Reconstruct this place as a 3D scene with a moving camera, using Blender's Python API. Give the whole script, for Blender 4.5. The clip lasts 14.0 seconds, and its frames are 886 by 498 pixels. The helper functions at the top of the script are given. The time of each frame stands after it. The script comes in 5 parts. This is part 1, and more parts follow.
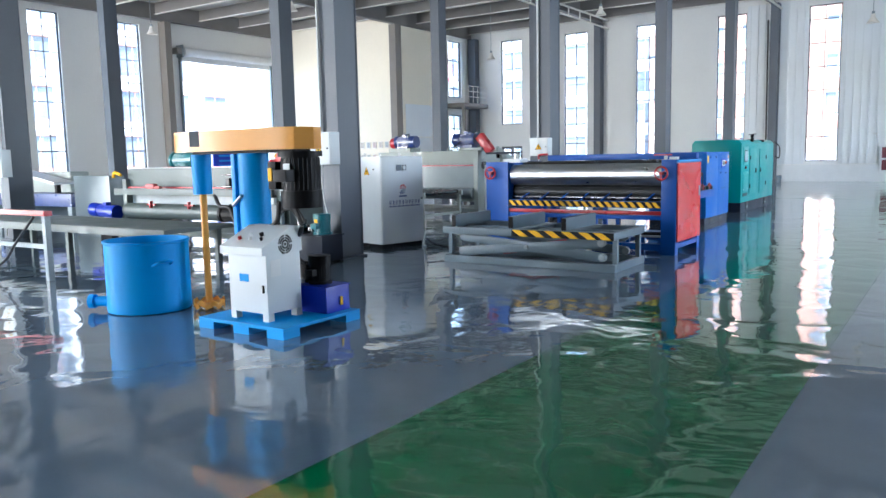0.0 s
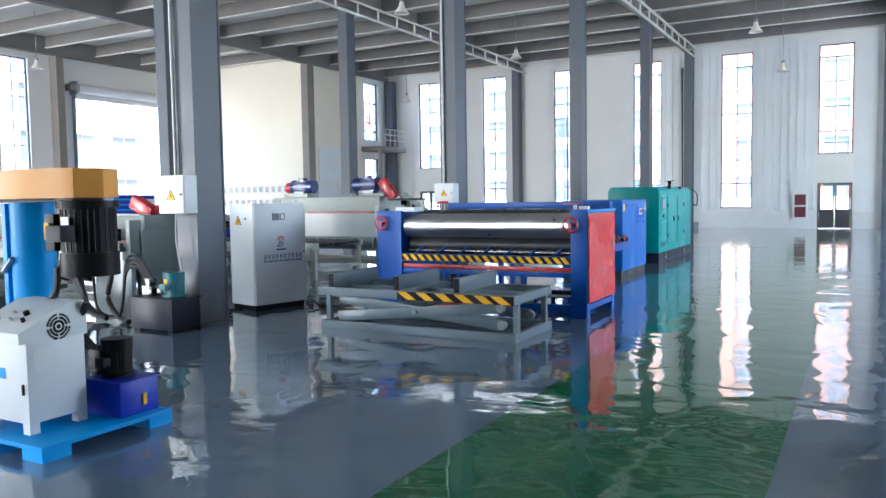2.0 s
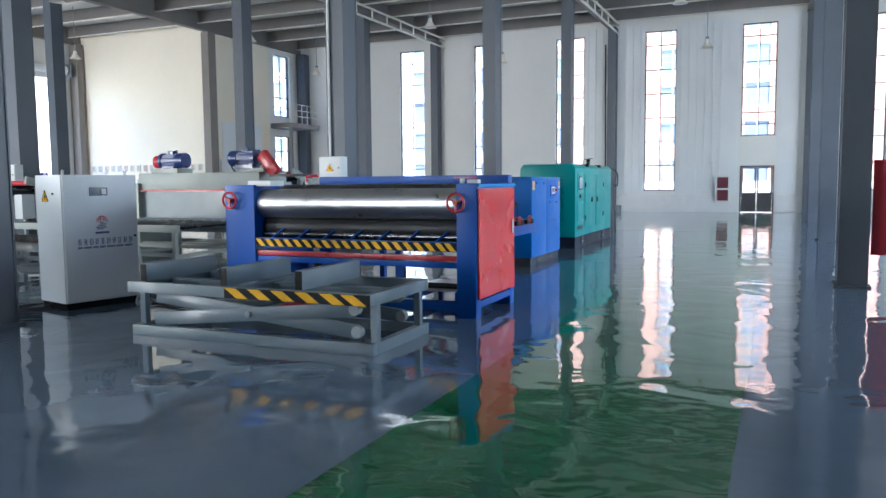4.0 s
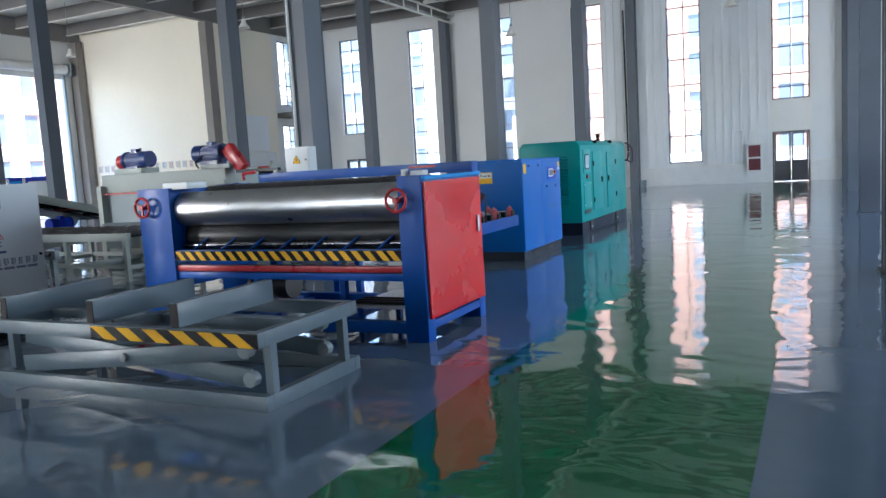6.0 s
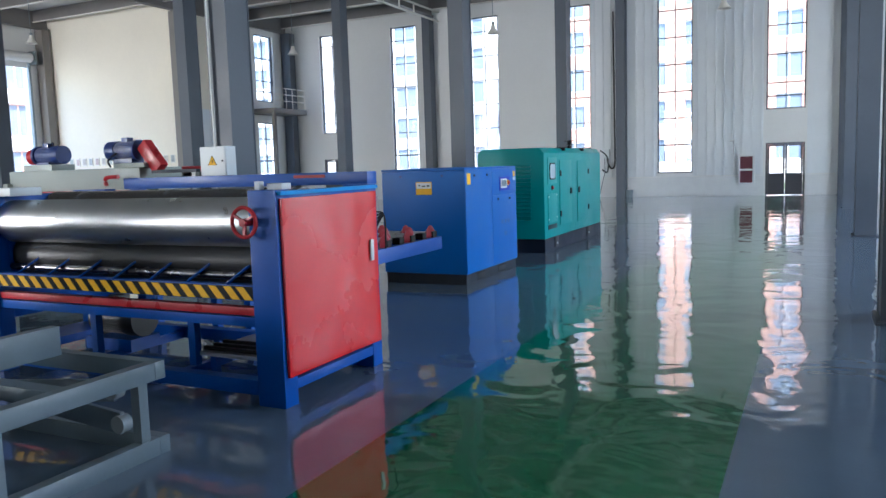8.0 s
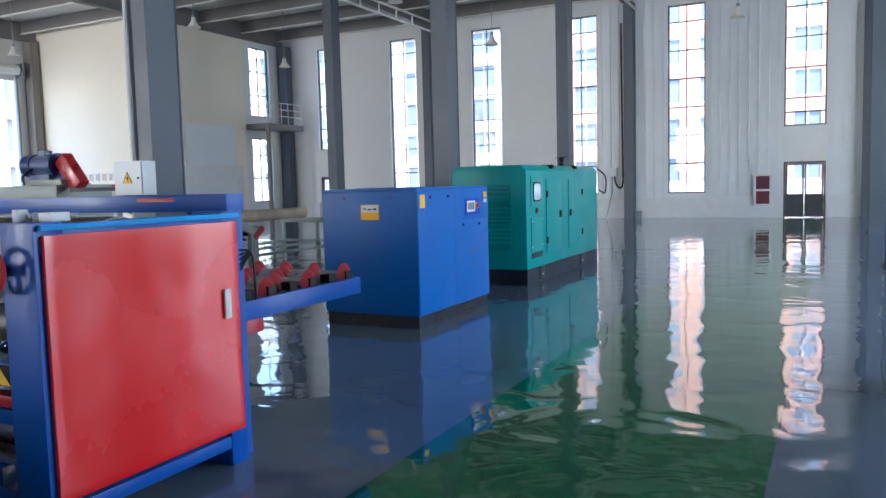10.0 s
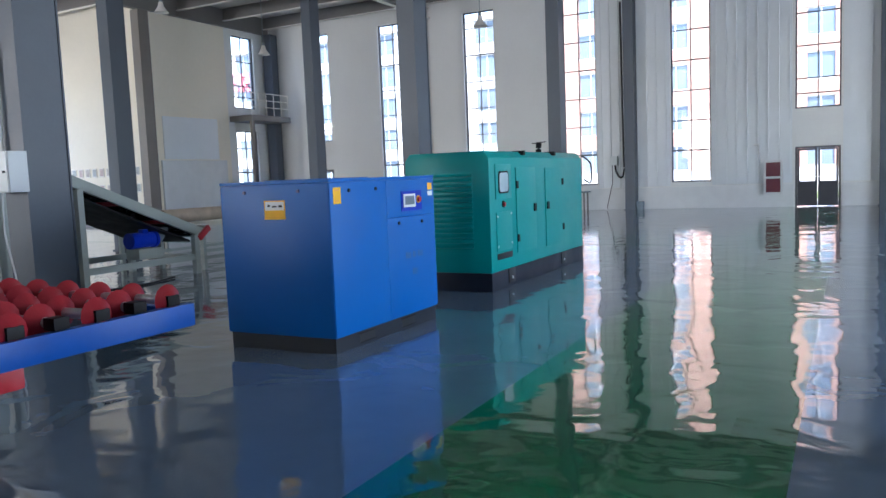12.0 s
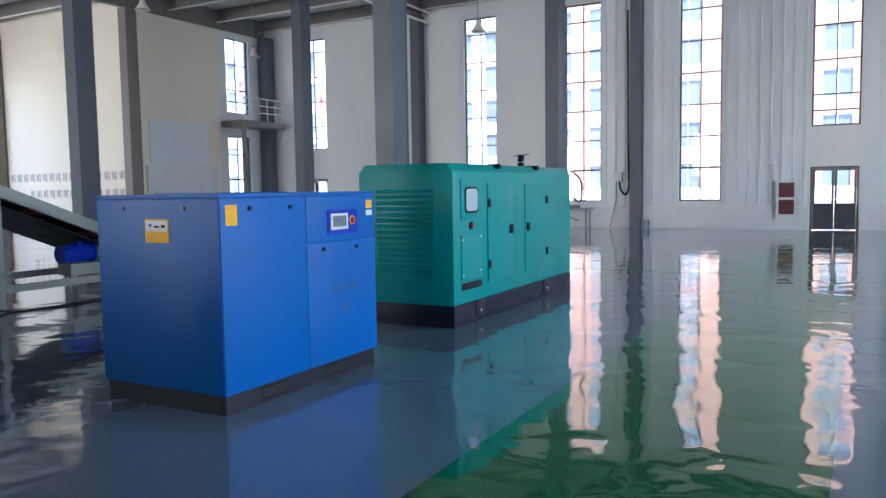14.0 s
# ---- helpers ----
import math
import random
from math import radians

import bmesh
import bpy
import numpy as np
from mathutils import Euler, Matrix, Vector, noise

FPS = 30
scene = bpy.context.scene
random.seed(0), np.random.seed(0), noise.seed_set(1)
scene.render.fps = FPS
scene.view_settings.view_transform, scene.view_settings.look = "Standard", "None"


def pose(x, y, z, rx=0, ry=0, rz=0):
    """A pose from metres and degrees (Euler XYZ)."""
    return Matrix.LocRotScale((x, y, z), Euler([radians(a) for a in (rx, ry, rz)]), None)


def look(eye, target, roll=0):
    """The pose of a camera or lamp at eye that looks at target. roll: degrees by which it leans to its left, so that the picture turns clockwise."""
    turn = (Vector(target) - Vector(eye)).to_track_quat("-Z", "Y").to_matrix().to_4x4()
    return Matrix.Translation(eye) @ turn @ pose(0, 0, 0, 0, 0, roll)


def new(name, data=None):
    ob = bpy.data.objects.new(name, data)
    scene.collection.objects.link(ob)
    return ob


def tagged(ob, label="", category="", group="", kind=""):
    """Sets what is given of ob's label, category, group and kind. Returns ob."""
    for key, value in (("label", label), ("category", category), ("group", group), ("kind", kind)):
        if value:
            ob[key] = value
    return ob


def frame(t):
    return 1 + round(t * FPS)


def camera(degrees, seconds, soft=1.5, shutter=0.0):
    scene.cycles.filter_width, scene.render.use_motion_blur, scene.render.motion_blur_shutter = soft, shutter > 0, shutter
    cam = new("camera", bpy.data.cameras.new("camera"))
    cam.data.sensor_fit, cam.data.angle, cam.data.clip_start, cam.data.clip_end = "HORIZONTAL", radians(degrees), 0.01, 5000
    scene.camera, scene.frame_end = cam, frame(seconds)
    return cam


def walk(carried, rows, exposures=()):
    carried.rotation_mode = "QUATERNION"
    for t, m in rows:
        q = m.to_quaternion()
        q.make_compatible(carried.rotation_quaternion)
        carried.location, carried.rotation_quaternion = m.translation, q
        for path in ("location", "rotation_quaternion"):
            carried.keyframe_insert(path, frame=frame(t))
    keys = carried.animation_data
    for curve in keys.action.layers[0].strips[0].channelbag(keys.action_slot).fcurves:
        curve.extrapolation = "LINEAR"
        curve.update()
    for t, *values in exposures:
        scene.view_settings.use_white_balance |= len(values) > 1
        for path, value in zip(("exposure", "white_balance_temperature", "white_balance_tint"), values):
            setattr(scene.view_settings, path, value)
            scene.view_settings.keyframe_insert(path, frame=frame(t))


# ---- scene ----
cam = camera(59.8, 14.0)
EXPOSURE = 3.12
PATH = [
    (0, (0.389, -0.499, 1.537), (-0.724, 1.145, 1.298), -1.2),
    (0.5, (0.336, -0.157, 1.551), (-0.753, 1.505, 1.324), -2.3),
    (1, (0.204, 0.339, 1.54), (-0.842, 2.029, 1.319), -1.5),
    (1.5, (0.064, 0.787, 1.551), (-0.861, 2.551, 1.369), -3.0),
    (2, (0.016, 1.197, 1.584), (-0.941, 2.949, 1.454), -0.9),
    (2.5, (-0.052, 1.69, 1.541), (-0.926, 3.485, 1.42), -0.7),
    (3, (-0.175, 2.241, 1.51), (-0.982, 4.064, 1.351), -2.1),
    (3.5, (-0.17, 2.791, 1.487), (-1.056, 4.576, 1.325), -1.7),
    (4, (-0.234, 3.311, 1.439), (-1.029, 5.138, 1.265), -0.5),
    (6.5, (-0.125, 5.498, 1.519), (-1.012, 7.277, 1.298), -3.7),
    (7, (-0.145, 5.917, 1.54), (-0.975, 7.724, 1.326), -1.8),
    (7.5, (-0.088, 6.385, 1.559), (-0.959, 8.178, 1.397), -1.7),
    (8, (-0.04, 6.85, 1.539), (-0.908, 8.639, 1.324), -1.8),
    (8.5, (-0.035, 7.282, 1.561), (-0.89, 9.076, 1.34), -1.3),
    (11, (-0.2, 9.609, 1.496), (-1.131, 11.374, 1.357), -1.7),
    (11.5, (-0.208, 10.043, 1.477), (-1.101, 11.822, 1.277), -3.4),
    (12, (-0.173, 10.488, 1.482), (-1.105, 12.248, 1.296), -2.3),
    (12.5, (-0.228, 10.883, 1.475), (-1.14, 12.656, 1.324), -0.8),
    (13, (-0.27, 11.267, 1.497), (-1.187, 13.035, 1.321), -2.5),
    (13.5, (-0.239, 11.646, 1.497), (-1.288, 13.338, 1.305), -2.1),
    (14, (-0.303, 12.014, 1.518), (-1.258, 13.764, 1.361), -0.9),
]
walk(cam, [(t, look(eye, target, roll)) for t, eye, target, roll in PATH],
     [(0, EXPOSURE + 0.62, 5830, 12), (2.5, EXPOSURE + 0.58, 5830, 12), (4.5, EXPOSURE + 0.2, 5830, 12), (8.5, EXPOSURE + 0.05, 5830, 13), (14, EXPOSURE - 0.05, 5950, 16)])

# ---- daylight ----
# Watts of the added fill lamps in the unseen east and south walls.
EAST_W, SOUTH_W = 62.0, (640.0, 105.0)
world = bpy.data.worlds.new("sky")
scene.world = world
world.use_nodes = True
wn = world.node_tree.nodes
sky = wn.new("ShaderNodeTexSky")
sky.sky_type = "NISHITA"
sky.sun_disc = False
SUN_EL, SUN_AZ = 58.0, 142.0
sky.sun_elevation, sky.sun_rotation = radians(SUN_EL), radians(SUN_AZ)
wn["Background"].inputs[1].default_value = 0.13
world.node_tree.links.new(sky.outputs[0], wn["Background"].inputs[0])
sun = new("sun", bpy.data.lights.new("sun", "SUN"))
sun.data.energy, sun.data.angle, sun.data.color = 2.6, radians(0.6), (1.0, 0.93, 0.82)
sd = Vector((math.sin(radians(SUN_AZ)) * math.cos(radians(SUN_EL)), math.cos(radians(SUN_AZ)) * math.cos(radians(SUN_EL)), math.sin(radians(SUN_EL))))
sun.matrix_world = look(sd * 60, (0, 0, 0))


# ---- materials ----
def mat(name, color, rough=0.5, metal=0.0, vary=0.12, scale=3.0, bump=0.0, bscale=60.0, rvary=0.1, spec=0.5, coat=0.0, rand=0.0, detail=6.0):
    m = bpy.data.materials.new(name)
    m.use_nodes = True
    nt = m.node_tree
    b = nt.nodes["Principled BSDF"]
    b.inputs["Metallic"].default_value = metal
    b.inputs["Specular IOR Level"].default_value = spec
    b.inputs["Coat Weight"].default_value = coat
    b.inputs["Coat Roughness"].default_value = 0.12
    tc = nt.nodes.new("ShaderNodeTexCoord")
    n1 = nt.nodes.new("ShaderNodeTexNoise")
    n1.inputs["Scale"].default_value, n1.inputs["Detail"].default_value = scale, detail
    n2 = nt.nodes.new("ShaderNodeTexNoise")
    n2.inputs["Scale"].default_value, n2.inputs["Detail"].default_value = scale * 17, 4
    for n in (n1, n2):
        nt.links.new(tc.outputs["Object"], n.inputs["Vector"])
    add = nt.nodes.new("ShaderNodeMath")
    add.operation = "MULTIPLY_ADD"
    add.inputs[1].default_value = 0.35
    nt.links.new(n2.outputs[0], add.inputs[0])
    nt.links.new(n1.outputs[0], add.inputs[2])
    ramp = nt.nodes.new("ShaderNodeMapRange")
    ramp.inputs[1].default_value, ramp.inputs[2].default_value = 0.4, 0.95
    ramp.inputs[3].default_value, ramp.inputs[4].default_value = 1 - vary, 1 + vary * 0.6
    nt.links.new(add.outputs[0], ramp.inputs[0])
    mix = nt.nodes.new("ShaderNodeVectorMath")
    mix.operation = "SCALE"
    mix.inputs[0].default_value = color
    last = ramp.outputs[0]
    if rand:
        oi = nt.nodes.new("ShaderNodeObjectInfo")
        rr = nt.nodes.new("ShaderNodeMapRange")
        rr.inputs[3].default_value, rr.inputs[4].default_value = 1 - rand, 1 + rand
        nt.links.new(oi.outputs["Random"], rr.inputs[0])
        mu = nt.nodes.new("ShaderNodeMath")
        mu.operation = "MULTIPLY"
        nt.links.new(last, mu.inputs[0])
        nt.links.new(rr.outputs[0], mu.inputs[1])
        last = mu.outputs[0]
    nt.links.new(last, mix.inputs["Scale"])
    nt.links.new(mix.outputs[0], b.inputs["Base Color"])
    r2 = nt.nodes.new("ShaderNodeMapRange")
    r2.inputs[1].default_value, r2.inputs[2].default_value = 0.3, 0.8
    r2.inputs[3].default_value, r2.inputs[4].default_value = max(0.02, rough - rvary), min(1, rough + rvary)
    nt.links.new(n1.outputs[0], r2.inputs[0])
    nt.links.new(r2.outputs[0], b.inputs["Roughness"])
    if bump:
        n3 = nt.nodes.new("ShaderNodeTexNoise")
        n3.inputs["Scale"].default_value = bscale
        nt.links.new(tc.outputs["Object"], n3.inputs["Vector"])
        bp = nt.nodes.new("ShaderNodeBump")
        bp.inputs["Strength"].default_value = bump
        bp.inputs["Distance"].default_value = 0.01
        nt.links.new(n3.outputs[0], bp.inputs["Height"])
        nt.links.new(bp.outputs[0], b.inputs["Normal"])
    return m


def epoxy(name, color, streak):
    """Poured glossy floor paint: slow waves that bend what it mirrors, and faint roller streaks."""
    m = bpy.data.materials.new(name)
    m.use_nodes = True
    nt = m.node_tree
    b = nt.nodes["Principled BSDF"]
    tc = nt.nodes.new("ShaderNodeTexCoord")
    mp = nt.nodes.new("ShaderNodeMapping")
    nt.links.new(tc.outputs["Object"], mp.inputs[0])
    n1 = nt.nodes.new("ShaderNodeTexNoise")
    n1.inputs["Scale"].default_value, n1.inputs["Detail"].default_value = 0.35, 5
    n2 = nt.nodes.new("ShaderNodeTexNoise")
    n2.inputs["Scale"].default_value, n2.inputs["Detail"].default_value = 45, 3
    nt.links.new(mp.outputs[0], n1.inputs["Vector"])
    nt.links.new(mp.outputs[0], n2.inputs["Vector"])
    ad = nt.nodes.new("ShaderNodeMath")
    ad.operation = "MULTIPLY_ADD"
    ad.inputs[1].default_value = 0.12
    nt.links.new(n2.outputs[0], ad.inputs[0])
    nt.links.new(n1.outputs[0], ad.inputs[2])
    mr = nt.nodes.new("ShaderNodeMapRange")
    mr.inputs[1].default_value, mr.inputs[2].default_value = 0.35, 0.75
    mr.inputs[3].default_value, mr.inputs[4].default_value = 1 - streak, 1 + streak
    nt.links.new(ad.outputs[0], mr.inputs[0])
    sc = nt.nodes.new("ShaderNodeVectorMath")
    sc.operation = "SCALE"
    sc.inputs[0].default_value = color
    nt.links.new(mr.outputs[0], sc.inputs["Scale"])
    nt.links.new(sc.outputs[0], b.inputs["Base Color"])
    rr = nt.nodes.new("ShaderNodeMapRange")
    rr.inputs[1].default_value, rr.inputs[2].default_value = 0.35, 0.7
    rr.inputs[3].default_value, rr.inputs[4].default_value = 0.035, 0.085
    nt.links.new(n1.outputs[0], rr.inputs[0])
    nt.links.new(rr.outputs[0], b.inputs["Roughness"])
    b.inputs["IOR"].default_value = 1.55
    b.inputs["Specular IOR Level"].default_value = 0.62
    b.inputs["Coat Weight"].default_value = 0.25
    b.inputs["Coat Roughness"].default_value = 0.03
    w1 = nt.nodes.new("ShaderNodeTexNoise")
    w1.inputs["Scale"].default_value, w1.inputs["Detail"].default_value, w1.inputs["Distortion"].default_value = 1.35, 1.6, 0.8
    w2 = nt.nodes.new("ShaderNodeTexNoise")
    w2.inputs["Scale"].default_value, w2.inputs["Detail"].default_value = 6.5, 1.0
    nt.links.new(mp.outputs[0], w1.inputs["Vector"])
    nt.links.new(mp.outputs[0], w2.inputs["Vector"])
    h = nt.nodes.new("ShaderNodeMath")
    h.operation = "MULTIPLY_ADD"
    h.inputs[1].default_value = 0.07
    nt.links.new(w2.outputs[0], h.inputs[0])
    nt.links.new(w1.outputs[0], h.inputs[2])
    bp = nt.nodes.new("ShaderNodeBump")
    bp.inputs["Strength"].default_value = 1.0
    bp.inputs["Distance"].default_value = WAVE
    nt.links.new(h.outputs[0], bp.inputs["Height"])
    nt.links.new(bp.outputs[0], b.inputs["Normal"])
    nt.links.new(bp.outputs[0], b.inputs["Coat Normal"])
    return m


WAVE = 0.0135
M_FLOOR = epoxy("grey_epoxy", (0.112, 0.168, 0.235), 0.14)
M_STRIP = epoxy("green_epoxy", (0.0004, 0.135, 0.05), 0.2)
M_WALL = mat("white_wall", (0.78, 0.78, 0.75), 0.75, vary=0.05, scale=0.5, bump=0.1, bscale=25)
M_CREAM = mat("cream_wall", (0.86, 0.80, 0.66), 0.8, vary=0.05, scale=0.4, bump=0.1, bscale=25)
M_SHEET = mat("white_sheet", (0.76, 0.79, 0.80), 0.45, vary=0.05, scale=0.8)
M_COL = mat("grey_steel_paint", (0.088, 0.105, 0.128), 0.5, vary=0.12, scale=1.5)
M_COLW = mat("brown_grey_paint", (0.22, 0.20, 0.18), 0.6, vary=0.1, scale=1.5)
M_BEAM = mat("dark_beam_paint", (0.20, 0.188, 0.178), 0.6, vary=0.15, scale=1.2)
M_FLANGE = mat("pale_beam_tone", (0.80, 0.77, 0.70), 0.6, vary=0.1, scale=2)
M_DECK = mat("deck_underside", (0.76, 0.72, 0.64), 0.8, vary=0.15, scale=0.6)
M_FRAME = mat("dark_window_frame", (0.06, 0.06, 0.07), 0.45, vary=0.1)
M_WHITE = mat("white_paint", (0.72, 0.73, 0.72), 0.4, vary=0.06, scale=3)
M_GLASS = bpy.data.materials.new("glass")
M_GLASS.use_nodes = True
_g = M_GLASS.node_tree
_g.nodes.remove(_g.nodes["Principled BSDF"])
_t, _s, _x = _g.nodes.new("ShaderNodeBsdfTransparent"), _g.nodes.new("ShaderNodeBsdfGlossy"), _g.nodes.new("ShaderNodeMixShader")
_s.inputs["Roughness"].default_value = 0.02
_t.inputs[0].default_value = (0.92, 0.95, 0.96, 1)
_x.inputs[0].default_value = 0.07
_g.links.new(_t.outputs[0], _x.inputs[1])
_g.links.new(_s.outputs[0], _x.inputs[2])
_g.links.new(_x.outputs[0], _g.nodes["Material Output"].inputs[0])


# ---- shaping helpers ----
def bm_box(bm, x0, y0, z0, x1, y1, z1, bevel=0.0):
    r = bmesh.ops.create_cube(bm, size=1.0)
    bmesh.ops.scale(bm, vec=(abs(x1 - x0), abs(y1 - y0), abs(z1 - z0)), verts=r["verts"])
    bmesh.ops.translate(bm, vec=((x0 + x1) / 2, (y0 + y1) / 2, (z0 + z1) / 2), verts=r["verts"])
    if bevel:
        es = list({e for v in r["verts"] for e in v.link_edges})
        bmesh.ops.bevel(bm, geom=es, offset=bevel, segments=2, profile=0.7, affect="EDGES", clamp_overlap=True)
    return bm


def bm_cyl(bm, a, b, r0, r1=None, seg=20, cap=True):
    """A tapered round bar from a to b."""
    a, b = Vector(a), Vector(b)
    d = b - a
    m = Matrix.Translation((a + b) / 2) @ d.to_track_quat("Z", "Y").to_matrix().to_4x4()
    bmesh.ops.create_cone(bm, cap_ends=cap, segments=seg, radius1=r0, radius2=r0 if r1 is None else r1, depth=d.length, matrix=m)
    return bm


def bm_bar(bm, a, b, w, h, bevel=0.0):
    """A rectangular bar from a to b, w wide and h high."""
    a, b = Vector(a), Vector(b)
    d = b - a
    up = Vector((0, 0, 1)) if abs(d.normalized().z) < 0.95 else Vector((0, 1, 0))
    zx = d.normalized()
    xx = zx.cross(up).normalized()
    yy = xx.cross(zx)
    m = Matrix((xx, yy, zx)).transposed().to_4x4()
    m.translation = (a + b) / 2
    r = bmesh.ops.create_cube(bm, size=1.0)
    bmesh.ops.scale(bm, vec=(w, h, d.length), verts=r["verts"])
    if bevel:
        es = list({e for v in r["verts"] for e in v.link_edges})
        q = bmesh.ops.bevel(bm, geom=es, offset=bevel, segments=2, profile=0.5, affect="EDGES", clamp_overlap=True)
        vs = list({v for f in q["faces"] for v in f.verts} | {v for v in r["verts"] if v.is_valid})
    else:
        vs = r["verts"]
    bmesh.ops.transform(bm, matrix=m, verts=vs)
    return bm


def bm_tube(bm, pts, r, seg=8):
    """A bent round tube through points, rounded by a spline."""
    pts = [Vector(p) for p in pts]
    fine = []
    ext = [pts[0]] + pts + [pts[-1]]
    for i in range(1, len(ext) - 2):
        p0, p1, p2, p3 = ext[i - 1:i + 3]
        for k in range(6):
            t = k / 6
            fine.append(0.5 * (2 * p1 + (p2 - p0) * t + (2 * p0 - 5 * p1 + 4 * p2 - p3) * t * t + (3 * p1 - p0 - 3 * p2 + p3) * t ** 3))
    fine.append(pts[-1])
    rings = []
    for i, p in enumerate(fine):
        d = fine[min(i + 1, len(fine) - 1)] - fine[max(i - 1, 0)]
        q = d.to_track_quat("Z", "Y")
        rings.append([bm.verts.new(p + q @ Vector((r * math.cos(6.2832 * k / seg), r * math.sin(6.2832 * k / seg), 0))) for k in range(seg)])
    for a, b in zip(rings, rings[1:]):
        for k in range(seg):
            bm.faces.new((a[k], a[(k + 1) % seg], b[(k + 1) % seg], b[k]))
    bm.faces.new(rings[0][::-1])
    bm.faces.new(rings[-1])
    return bm


def bm_poly(bm, pts, thick):
    """An extruded outline: pts in order, thick is the extrusion vector."""
    vs = [bm.verts.new(p) for p in pts]
    f = bm.faces.new(vs)
    r = bmesh.ops.extrude_face_region(bm, geom=[f])
    bmesh.ops.translate(bm, vec=thick, verts=[v for v in r["geom"] if isinstance(v, bmesh.types.BMVert)])
    bmesh.ops.recalc_face_normals(bm, faces=bm.faces)
    return bm


def obj(name, bm, material):
    me = bpy.data.meshes.new(name)
    bm.normal_update()
    for f in bm.faces:
        f.smooth = True
    bm.to_mesh(me)
    bm.free()
    me.materials.append(material)
    me.set_sharp_from_angle(angle=radians(35))
    return new(name, me)


def part(name, bm, material, parent, label=""):
    ob = obj(name, bm, material)
    ob.parent = parent
    return tagged(ob, label)


def base(name, label, category, group="", at=None, kind=""):
    e = new(name)
    e.empty_display_size = 0.2
    if at is not None:
        e.matrix_basis = at
    return tagged(e, label, category, group, kind)


def B(*a, bevel=0.0):
    return bm_box(bmesh.new(), *a, bevel=bevel)


def BS(*boxes, bevel=0.0):
    bm = bmesh.new()
    for b in boxes:
        bm_box(bm, *b, bevel=bevel)
    return bm


def struct(name, bm, material, label, category="wall"):
    return tagged(obj(name, bm, material), label, category, kind="structure")


# ---- the hall ----
XL, XR, YB, YF, ZC = -32.6, 9.5, -9.0, 39.4, 9.15
XM, YM = -24.3, 32.0
WT = 0.3
struct("floor", B(XL - WT, YB - WT, -0.3, XR + WT, YF + WT, 0), M_FLOOR, "glossy grey epoxy floor with wavy reflections", "floor")
struct("floor_strip", B(-2.27, YB, -0.1, -0.41, 39.2, 0.002), M_STRIP, "glossy dark green painted walkway strip", "floor marking")
struct("floor_strip_cross", B(-24.0, 25.6, -0.1, -2.27, 27.9, 0.002), M_STRIP, "glossy green painted cross walkway", "floor marking")


def wall_y(name, y, x0, x1, holes, material, label, outward=1):
    """A wall along x with openings (x0, x1, z0, z1); its inner face is at y."""
    bm = bmesh.new()
    ya, yb = (y, y + WT) if outward > 0 else (y - WT, y)
    x = x0
    for a, b in sorted({(h[0], h[1]) for h in holes}):
        if a > x:
            bm_box(bm, x, ya, 0, a, yb, ZC)
        z = 0.0
        for h in sorted((h for h in holes if (h[0], h[1]) == (a, b)), key=lambda h: h[2]):
            if h[2] > z:
                bm_box(bm, a, ya, z, b, yb, h[2])
            z = h[3]
        bm_box(bm, a, ya, z, b, yb, ZC)
        x = b
    bm_box(bm, x, ya, 0, x1, yb, ZC)
    return struct(name, bm, material, label)


def wall_x(name, x, y0, y1, holes, material, label, outward=-1):
    bm = bmesh.new()
    xa, xb = (x, x + WT) if outward > 0 else (x - WT, x)
    y = y0
    for a, b in sorted({(h[0], h[1]) for h in holes}):
        if a > y:
            bm_box(bm, xa, y, 0, xb, a, ZC)
        z = 0.0
        for h in sorted((h for h in holes if (h[0], h[1]) == (a, b)), key=lambda h: h[2]):
            if h[2] > z:
                bm_box(bm, xa, a, z, xb, b, h[2])
            z = h[3]
        bm_box(bm, xa, a, z, xb, b, ZC)
        y = b
    bm_box(bm, xa, y, 0, xb, y1, ZC)
    return struct(name, bm, material, label)


WINX = [-21.62, -17.6, -13.5, -9.36, -5.23, -1.12, 3.0, 7.1]
WW, WTOP, WLOW, WHIGH = 0.69, 8.08, 0.95, 3.3
DOORS = (-21.62, -1.12)
far = []
for x in WINX:
    if x in DOORS:
        far += [(x - WW, x + WW, 0.0, 2.02), (x - WW, x + WW, WHIGH, WTOP)]
    else:
        far.append((x - WW, x + WW, WLOW, WTOP))
wall_y("wall_north", YF, XM, XR + WT, far, M_WALL, "tall white hall wall with narrow windows")
LEFTWIN = [-2.0, 2.0, 6.0, 10.0, 14.0, 18.1, 22.1]
left = [(y - WW, y + WW, WLOW, WTOP) for y in LEFTWIN] + [(25.0, 31.0, 0.0, 6.75)]
wall_x("wall_west", XL, YB, YM + WT, left, M_WALL, "white side wall with roller door opening")
wall_y("wall_annex", YM, XL, XM, [], M_CREAM, "plain cream end wall of the side bay")
wall_x("wall_west_inner", XM, YM + WT, YF, [(36.9, 38.3, 0.9, 3.9), (36.9, 38.3, 4.9, WTOP)], M_WALL, "cream wall with window beside the landing")
# Openings in unseen walls, added only to hold the fill lamps.
FILL_OPENINGS_E = [17.0, 26.0]
wall_x("wall_east", XR, YB, YF, [(y - 2.6, y + 2.6, 0.0, 6.4) for y in FILL_OPENINGS_E], M_WALL, "unseen white side wall with added openings for fill light", 1)
FILL_OPENINGS_S = [-29.0, -12.0]
wall_y("wall_south", YB, XL, XR, [(x - 2.6, x + 2.6, 0.0, 6.4) for x in FILL_OPENINGS_S], M_WALL, "unseen white end wall with added openings for fill light", -1)


